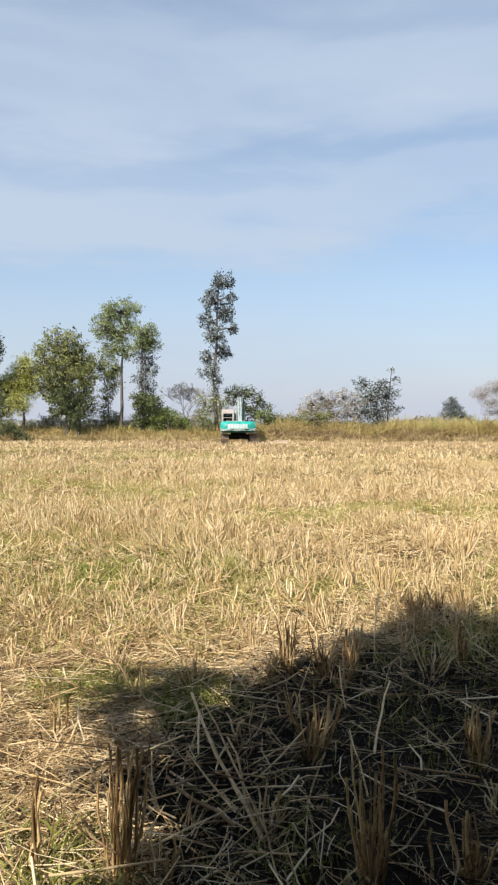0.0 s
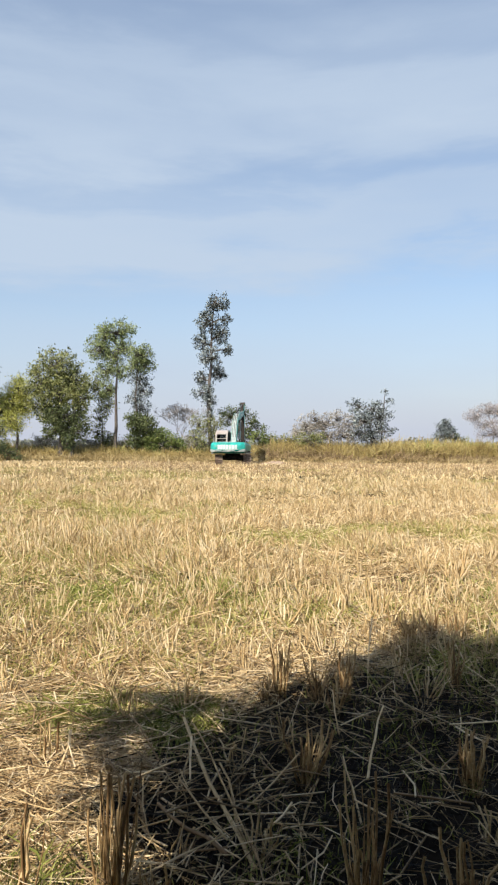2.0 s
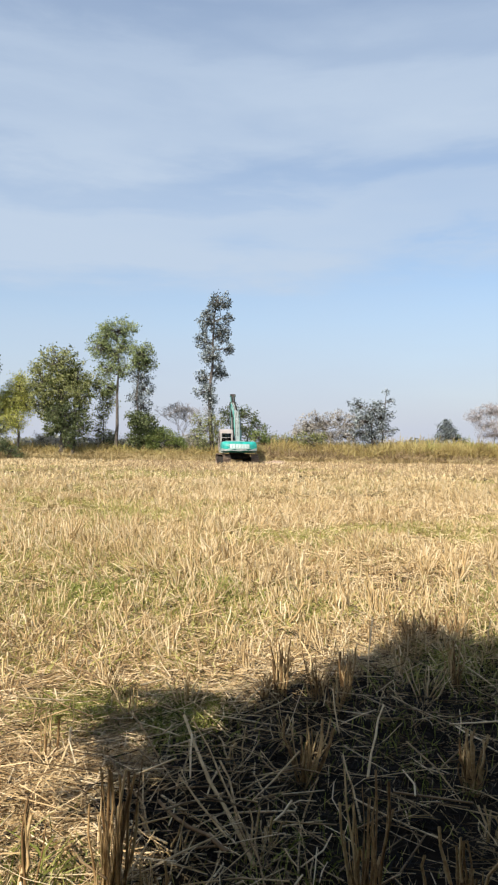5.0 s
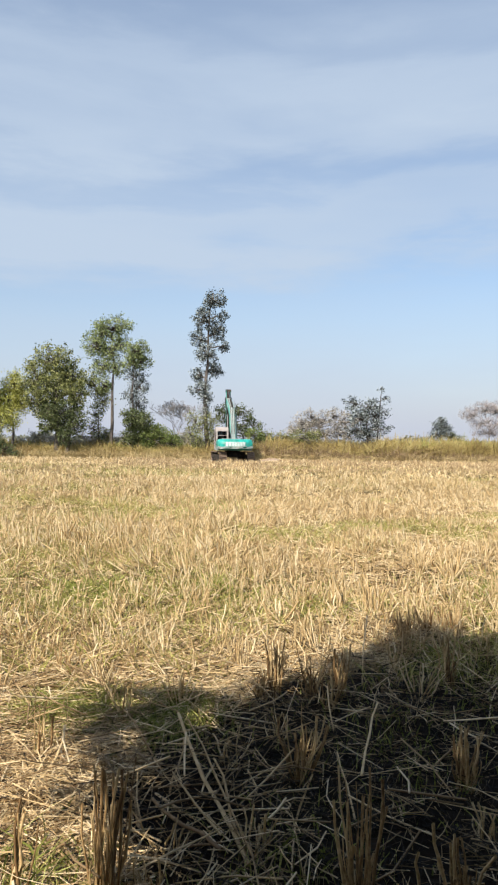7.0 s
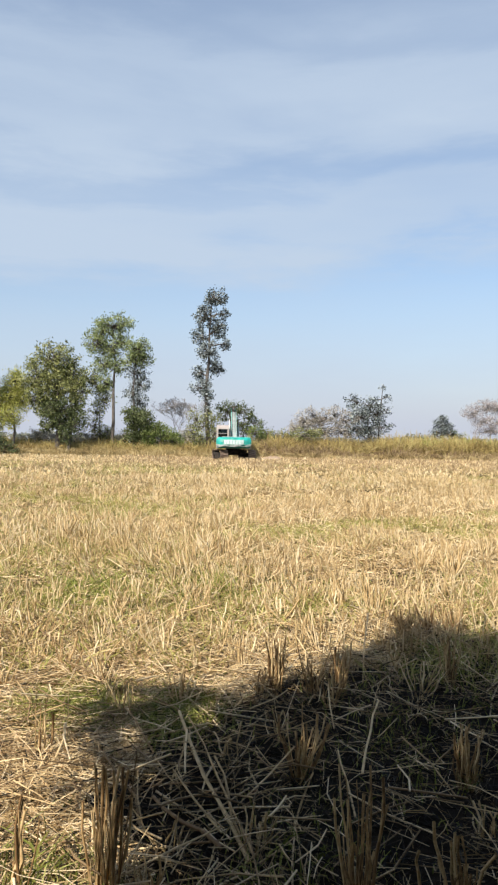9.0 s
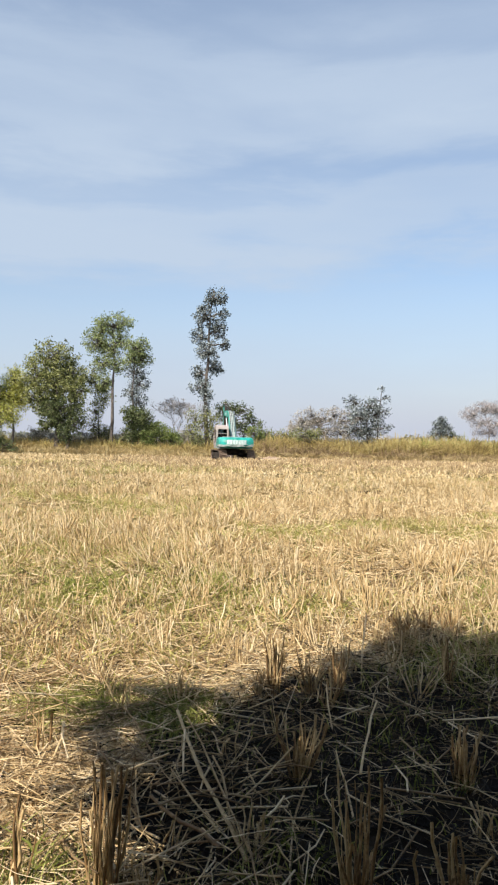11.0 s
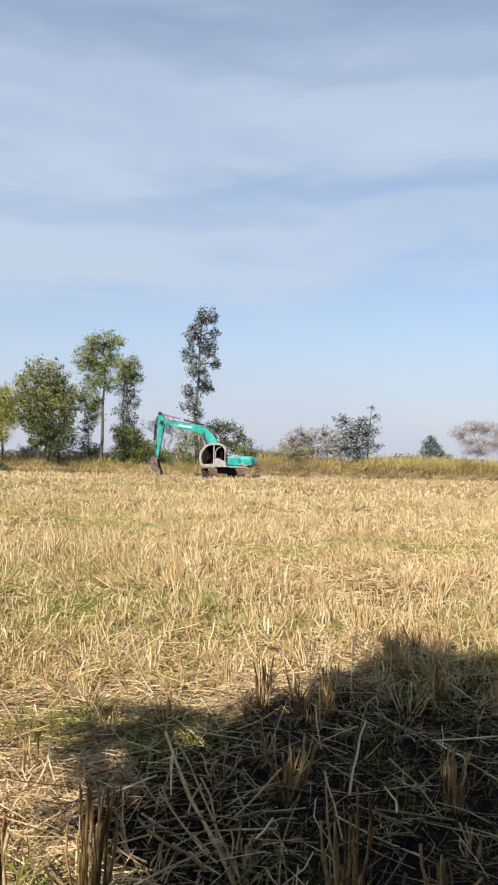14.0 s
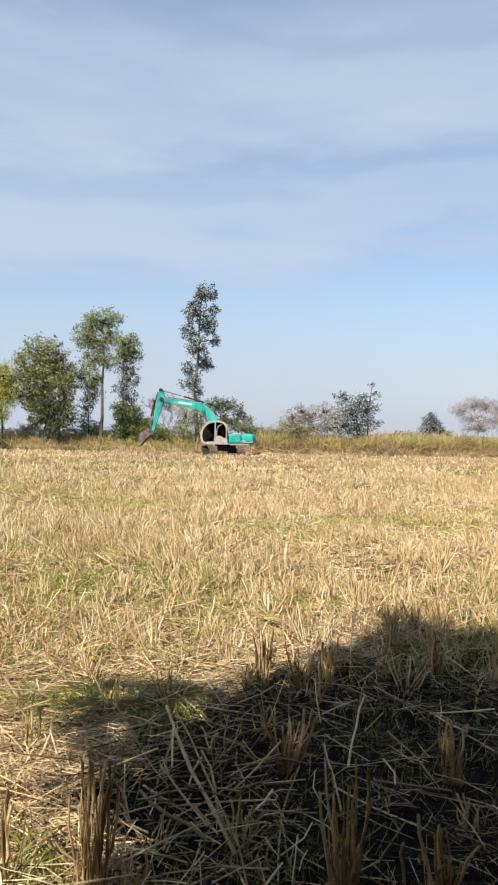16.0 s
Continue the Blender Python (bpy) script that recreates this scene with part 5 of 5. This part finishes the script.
def build_stubble():
    build_near_clumps()
    build_outer_field()
    weeds("green_weeds", 190, [(-0.68, 2.24, 0.09, 0.5), (-0.55, 2.08, 0.08, 0.35), (-0.85, 2.4, 0.12, 0.15)], "taller bright green weeds at the path's side", 0.10, 0.24, 0.0042)
    standing_stubble("stubble_field", 2500, 4.6, 13, 10, 0.13, 0.34, 0.0015, 3, 2)
    standing_stubble("stubble_field", 6600, 12, 28, 8, 0.15, 0.34, 0.0015, 3, 2)
    standing_stubble("stubble_field", 12000, 26, 63, 6, 0.15, 0.33, 0.0013, 2, 2)
    standing_stubble("stubble_field", 15000, 34, 63, 6, 0.15, 0.33, 0.0012, 2, 2, M_STRAW_BROWN, lambda x, y: x > -9 + 8 * smooth_noise(x, y, 3.0, 4))
    # sparser to the right, to make the shaded ground there darker
    lying_straw("straw_litter", 3300, 1.5, 7, 0.08, 0.30, 0.0025, 3, 0.10, "loose lying straw over the near ground", bent=True,
                keep=lambda x, y: rng.random(len(x)) > np.clip(x, 0, 0.42))
    lying_straw("straw_litter", 420, 1.5, 5.6, 0.18, 0.42, 0.0036, 4, 0.16, "long thick straw tangled over the near ground", bent=True, lively=0.32)
    lying_straw("straw_litter", 2600, 2.0, 3.1, 0.16, 0.40, 0.0036, 4, 0.10, "heap of long broken straw in dappled shade", bent=True, lively=0.2,
                keep=lambda x, y: (np.abs(x + 0.12) < 0.42) & (rng.random(len(x)) < 0.19))
    # thinned rightwards as well, deepening the shade on that side
    lying_straw("straw_litter", 2600, 1.5, 5.6, 0.08, 0.28, 0.0021, 3, 0.13, "thin tangled straw over the near ground", bent=True, lively=0.30,
                keep=lambda x, y: rng.random(len(x)) > np.clip(x, 0, 0.42))
    lying_straw("straw_litter", 46000, 1.5, 8, 0.04, 0.22, 0.0017, 2, 0.07, "fine matted straw and stems, darkened to deepen the tree's shade", M_MAT, bent=True)
    lying_straw("straw_litter", 62000, 6.0, 20, 0.10, 0.34, 0.0034, 2, 0.09, "loose lying straw between stubble")
    lying_straw("straw_litter", 60000, 19, 63, 0.12, 0.4, 0.0085, 2, 0.08, "loose straw covering the far field", M_CHAFF)
    # bright straw ends at the shade's edge, so shaded ground stays darker
    lying_straw("straw_litter", 76000, 3.7, 8.5, 0.05, 0.22, 0.0019, 2, 0.07, "fine broken straw laid only outside the tree's shade",
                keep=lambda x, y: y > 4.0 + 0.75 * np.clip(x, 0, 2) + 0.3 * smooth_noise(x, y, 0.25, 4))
    lying_straw("straw_litter", 150000, 4.7, 18, 0.05, 0.22, 0.0040, 2, 0.03, "flat chaff and broken straw carpet", M_CHAFF)
    # laid on the sunlit side only, which sets off the shade
    lying_straw("straw_litter", 80000, 1.6, 4.6, 0.04, 0.20, 0.0017, 2, 0.07, "pale loose straw heaped only outside the tree's shade",
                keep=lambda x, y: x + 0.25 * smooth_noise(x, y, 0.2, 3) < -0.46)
    # palest carpet, left out of the tree's shade to darken it
    lying_straw("straw_litter", 230000, 1.6, 6.8, 0.03, 0.13, 0.0020, 2, 0.045, "short broken straw carpet kept out of the tree's shade", M_STRAW,
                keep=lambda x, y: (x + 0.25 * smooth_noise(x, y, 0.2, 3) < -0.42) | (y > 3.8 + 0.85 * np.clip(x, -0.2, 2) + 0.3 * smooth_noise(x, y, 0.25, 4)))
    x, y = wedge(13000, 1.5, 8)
    blades("dry_blades", x, y, "fine dry blades in matted straw, darkened to deepen shade", 0.03, 0.13, 0.0019, M_MAT)
    x, y = wedge(88000, 4.2, 18)
    thick = smooth_noise(x, y, 1.2, 6) + 0.4 * smooth_noise(x, y, 0.35, 2) - 0.10 * (x + 0.5) > -0.1
    blades("yellowing_blades", x[thick], y[thick], "yellow-green regrowth blades between stubble", 0.07, 0.25, 0.0046, M_REGROWTH)
    x, y = wedge(60000, 16, 44)
    thick = smooth_noise(x, y, 2.6, 6) + 0.5 * smooth_noise(x, y, 0.8, 2) - 0.03 * x > 0.1
    blades("yellowing_blades", x[thick], y[thick], "olive regrowth blades in the far stubble", 0.10, 0.30, 0.008, M_REGROWTH)
    weeds("green_weeds", 9600, [(-0.95, 3.76, 0.14, 0.40), (-0.70, 3.80, 0.12, 0.12), (-0.38, 3.72, 0.16, 0.18), (-0.62, 2.25, 0.14, 0.04), (0.15, 2.35, 0.18, 0.03), (1.4, 4.6, 0.25, 0.07),
                                 (-1.2, 6.3, 0.25, 0.14), (0.1, 6.2, 0.4, 0.1), (0.9, 3.4, 0.4, 0.05)], "low green weeds among straw", 0.04, 0.14, 0.0034)
    weeds("green_weeds", 13000, [(-1.45, 6.7, 0.24, 0.13), (-0.30, 6.8, 0.2, 0.08), (-1.6, 6.7, 0.7, 0.14), (-3.2, 9.0, 0.9, 0.2), (0.2, 6.4, 0.6, 0.12), (2.7, 7.0, 0.5, 0.1), (-0.8, 9.0, 1.0, 0.14),
                                 (2.4, 5.9, 0.4, 0.1), (-4.2, 13, 1.2, 0.1), (1.0, 11, 1.4, 0.06)], "sparse green weeds between stubble", 0.06, 0.22, 0.005)


build_stubble()


# ---- the tree that shades the camera ----
CROWN_GAPS = [(0.38, 3.20, 0.14), (1.10, 3.12, 0.14), (0.36, 4.12, 0.10), (-0.48, 3.38, 0.05), (-0.27, 2.45, 0.10), (-0.15, 3.62, 0.09), (0.70, 4.16, 0.10), (-0.15, 2.62, 0.06), (-0.56, 3.84, 0.09),
              (-0.20, 2.78, 0.07), (0.02, 2.92, 0.06), (-0.08, 2.36, 0.08), (-0.32, 2.98, 0.06), (0.12, 2.58, 0.06), (0.62, 3.62, 0.06), (-0.02, 3.30, 0.06)]


def build_shade_tree():
    """A broad leafy tree behind the camera; its crown's shade falls on the near stubble."""
    n = 11000
    x = rng.uniform(-1.0, 9.0, n)
    y = rng.uniform(-9.0, 6.0, n)
    rim = np.interp(x, [-1.0, -0.80, -0.72, -0.52, -0.32, -0.24, -0.18, -0.12, -0.06, 0.05, 0.17, 0.35, 0.51, 0.67, 0.89, 1.08, 1.20, 1.35, 1.54, 1.78, 1.86, 2.0, 2.4, 3.5, 5.5, 9],
                    [2.1, 3.7, 3.92, 3.93, 3.90, 3.82, 3.58, 3.58, 3.74, 3.82, 3.90, 4.05, 4.22, 4.36, 4.55, 4.76, 5.10, 5.28, 5.34, 5.22, 4.9, 4.75, 4.8, 5.0, 4.4, 2.8])
    rim = rim + 0.05 * np.sin(x * 23.0 + 1.0) + 0.04 * np.sin(x * 51.0)
    left = np.interp(y, [-9, -3, 0, 2.2, 2.45, 2.63, 2.84, 3.15, 3.46, 3.7, 4.0], [1.5, -0.4, -0.7, -0.27, -0.31, -0.38, -0.42, -0.48, -0.55, -0.64, -0.67])
    left = left + 0.05 * np.sin(y * 19.0)
    ok = (y < rim) & (x > left)
    x, y, rim, left = x[ok], y[ok], rim[ok], left[ok]
    inside = np.minimum(rim - y, x - left)
    h = 4.6 + 0.9 * np.clip(inside, 0, 3) * rng.uniform(0, 1, len(x)) + 0.35 * rng.normal(size=len(x))
    c = np.stack([x + SUN_DIR.x / SUN_DIR.z * h, y + SUN_DIR.y / SUN_DIR.z * h, h], 1)
    foot = (-1.6, -3.6)
    root = new("tree")
    root.matrix_basis = pose(*foot, -0.05)
    tagged(root, "broad leafy shade tree beside the field", "tree")
    local = c - np.array([*foot, -0.05])
    trunk = np.array([[0, 0, 0], [0.1, 0.05, 1.2], [0.3, 0.1, 2.4], [0.5, 0.3, 3.6], [0.7, 0.5, 4.8]], float)
    finish("trunk", strands("trunk", trunk[None], np.array([[0.26, 0.2, 0.17, 0.13, 0.08]]), 10), M_BARK, root, smooth=True)
    for e in local[:: max(1, len(local) // 14)]:
        p = limb_path(trunk[2 + int(rng.integers(0, 2))], e, 6, 0.08, 0.2)
        finish("limb", strands("limb", p[None], np.linspace(0.08, 0.02, 6)[None], 6), M_BARK, root, smooth=True)
    rimmed = inside < 0.5
    edge = np.repeat(local[rimmed], 40, 0)
    edge = edge + rng.normal(size=edge.shape) * 0.09
    core = np.repeat(local[~rimmed], 12, 0)
    core = core + rng.normal(size=core.shape) * 0.22
    slope = np.array([SUN_DIR.x, SUN_DIR.y]) / SUN_DIR.z

    def pierced(q):
        w = q + np.array([*foot, -0.05])
        g = w[:, :2] - w[:, 2:3] * slope
        keep = np.ones(len(q), bool)
        for gx, gy, gr in CROWN_GAPS:
            keep &= np.hypot(g[:, 0] - gx, g[:, 1] - gy) > gr + 0.02
        return q[keep]

    edge, core = pierced(edge), pierced(core)
    finish("crown", leaves("crown", edge, 0.12), M_LEAF_THICK, root)
    finish("crown", leaves("crown", core, 0.31), M_LEAF_THICK, root)


build_shade_tree()


def build_sky_blocker():
    """Unseen dense thicket added behind and beside the camera, blocking sky light."""
    n = 26000
    u = rng.uniform(0, 1, n)
    x = np.where(u < 0.7, rng.uniform(-16, 16, n), rng.uniform(7, 15, n))
    y = np.where(u < 0.7, rng.uniform(-11, -6, n), rng.uniform(-8, 1.5, n))
    top = 4.2 + 1.2 * smooth_noise(x, y, 1.6, 2)
    c = np.stack([x, y, rng.uniform(0.05, 1, n) * top], 1)
    ob = finish("hedge", leaves("hedge", c, 0.5), M_LEAF_THICK)
    tagged(ob, "unseen dense dark green thicket added to block sky light", "hedge", kind="stuff")


build_sky_blocker()


# ---- an insect that crosses the sky ----
def build_insect():
    root = new("flying_insect")
    tagged(root, "small dark flying insect above the field", "insect")
    bm = bmesh.new()
    bmesh.ops.create_uvsphere(bm, u_segments=12, v_segments=8, radius=1.0)
    for v in bm.verts:
        v.co = Vector((v.co.x * 0.026, v.co.y * 0.0095, v.co.z * 0.0095)) * (1.0 - 0.25 * max(0, -v.co.x))
    part("body", bm, M_RUBBER, root, smooth=True)
    for side in (-1, 1):
        bm = bmesh.new()
        v = [bm.verts.new(p) for p in ((0.012, 0, 0.006), (0.016, side * 0.022, 0.016), (-0.004, side * 0.030, 0.018), (-0.010, side * 0.004, 0.007))]
        bm.faces.new(v)
        bmesh.ops.solidify(bm, geom=bm.faces[:], thickness=0.0008)
        part("wing", bm, M_SEAT, root, "dark thin wing")
    return root


INSECT = build_insect()


# ---- what moves ----
def motions():
    """The excavator turns a little on its tracks, swings, lifts its boom and works its arm and bucket."""
    rig = RIG
    # seconds, heading of the boom, boom, arm, bucket: degrees, level is 0
    swing = [(0, -0.5), (0.5, -7), (1.0, -15), (1.5, -12), (2.0, -8), (2.5, -1), (3.0, 2), (3.5, 2), (4.0, 5.5), (6.5, 6.5), (7.5, 6), (8.5, 2), (9.7, 1), (11.0, 8),
             (11.8, 16), (12.1, 24), (12.4, 34), (12.7, 44), (13.0, 56), (13.3, 67), (13.6, 77), (13.9, 84), (14.5, 90), (15.5, 90), (16.0, 89)]
    boom = [(0, 21), (0.5, 24), (1.0, 26), (1.5, 27), (2.0, 31), (2.5, 33), (3.0, 34), (3.5, 35.5), (4.0, 38), (6.5, 41), (7.5, 42.5), (8.0, 38), (8.5, 24), (9.0, 22), (9.7, 20.5), (11.0, 25),
            (12.1, 27), (12.7, 27), (13.3, 31), (13.9, 31), (14.5, 28), (15.0, 30), (16.0, 31)]
    arm = [(0, -60), (1.0, -72), (4.0, -85), (8.0, -80), (9.7, -70), (11.8, -90), (12.7, -96), (13.3, -94), (13.9, -85), (14.5, -73), (15.1, -67), (16.0, -75)]
    bucket = [(0, -70), (2.0, -110), (4.0, -150), (8.0, -110), (9.7, -100), (11.8, -150), (13.3, -156), (13.6, -135), (13.9, -112), (14.2, -90), (14.5, -76), (15.1, -55), (16.0, -47)]
    tracks = [(0, 2), (3.2, 2), (4.0, 6), (5.2, 12), (16.0, 12)]
    along = [(0, -0.85), (3.2, -0.85), (5.2, -0.58), (16.0, -0.55)]
    walk(INSECT, [(t, pose(x, y, z, 0, -25, 0)) for t, x, y, z in
                  ((0, -9.0, 9.0, 3.4), (1.3, -3.95, 9.0, 5.75), (1.5, -3.147, 8.99, 6.304), (1.7, -2.433, 8.99, 6.821), (2.1, -1.1, 8.8, 8.0), (3.0, 2.0, 5.0, 9.0), (4.5, 3.0, -7.5, 3.6), (16.0, 3.0, -7.5, 3.6))])
    times = [round(0.25 * i, 2) for i in range(65)]

    def value(rows, t):
        return float(np.interp(t, [r[0] for r in rows], [r[1] for r in rows]))

    rows = {key: [] for key in ("root", "house", "boom", "pipes", "arm", "bucket", "link")}
    for key in ("lift_l", "lift_r", "crowd", "curl"):
        rows[key] = ([], [])

    def ahead(p, angle, d, off=0.0):
        a = radians(angle)
        return (p[0] + d * math.cos(a) - off * math.sin(a), p[1] + d * math.sin(a) + off * math.cos(a))

    def between(p, q):
        return math.degrees(math.atan2(q[1] - p[1], q[0] - p[0]))

    for t in times:
        s, b, a, k, g = (value(r, t) for r in (swing, boom, arm, bucket, tracks))
        rows["root"].append((t, pose(value(along, t), 55.5, 0, 0, 0, g)))
        rows["house"].append((t, pose(0, 0, 0, 0, 0, s - g)))
        tip = ahead(FOOT, b, BOOM_L)
        pin = ahead(tip, a, ARM_L)
        for key, p, angle in (("boom", FOOT, b), ("pipes", FOOT, b), ("arm", tip, a), ("bucket", pin, k)):
            rows[key].append((t, pose(BOOM_X, *p, angle)))
        knee = ahead(pin, k, 0.08, 0.50)
        elbow = ahead(tip, a, 2.35, 0.42)
        rows["link"].append((t, pose(BOOM_X, *elbow, between(elbow, knee))))
        for key, x, p, q in (("lift_l", -0.30, (0.80, 1.28), ahead(FOOT, b, 2.25, 0.98)), ("lift_r", 0.42, (0.80, 1.28), ahead(FOOT, b, 2.25, 0.98)),
                             ("crowd", BOOM_X, ahead(FOOT, b, 2.6, 1.62), ahead(tip, a, -0.72, 0.30)),
                             ("curl", BOOM_X, ahead(tip, a, 0.30, 0.55), elbow)):
            rows[key][0].append((t, pose(x, *p, between(p, q))))
            rows[key][1].append((t, pose(x, *q, between(q, p))))
    for key, r in rows.items():
        if isinstance(r, tuple):
            walk(rig[key][0], r[0])
            walk(rig[key][1], r[1])
        else:
            walk(rig[key], r)


motions()
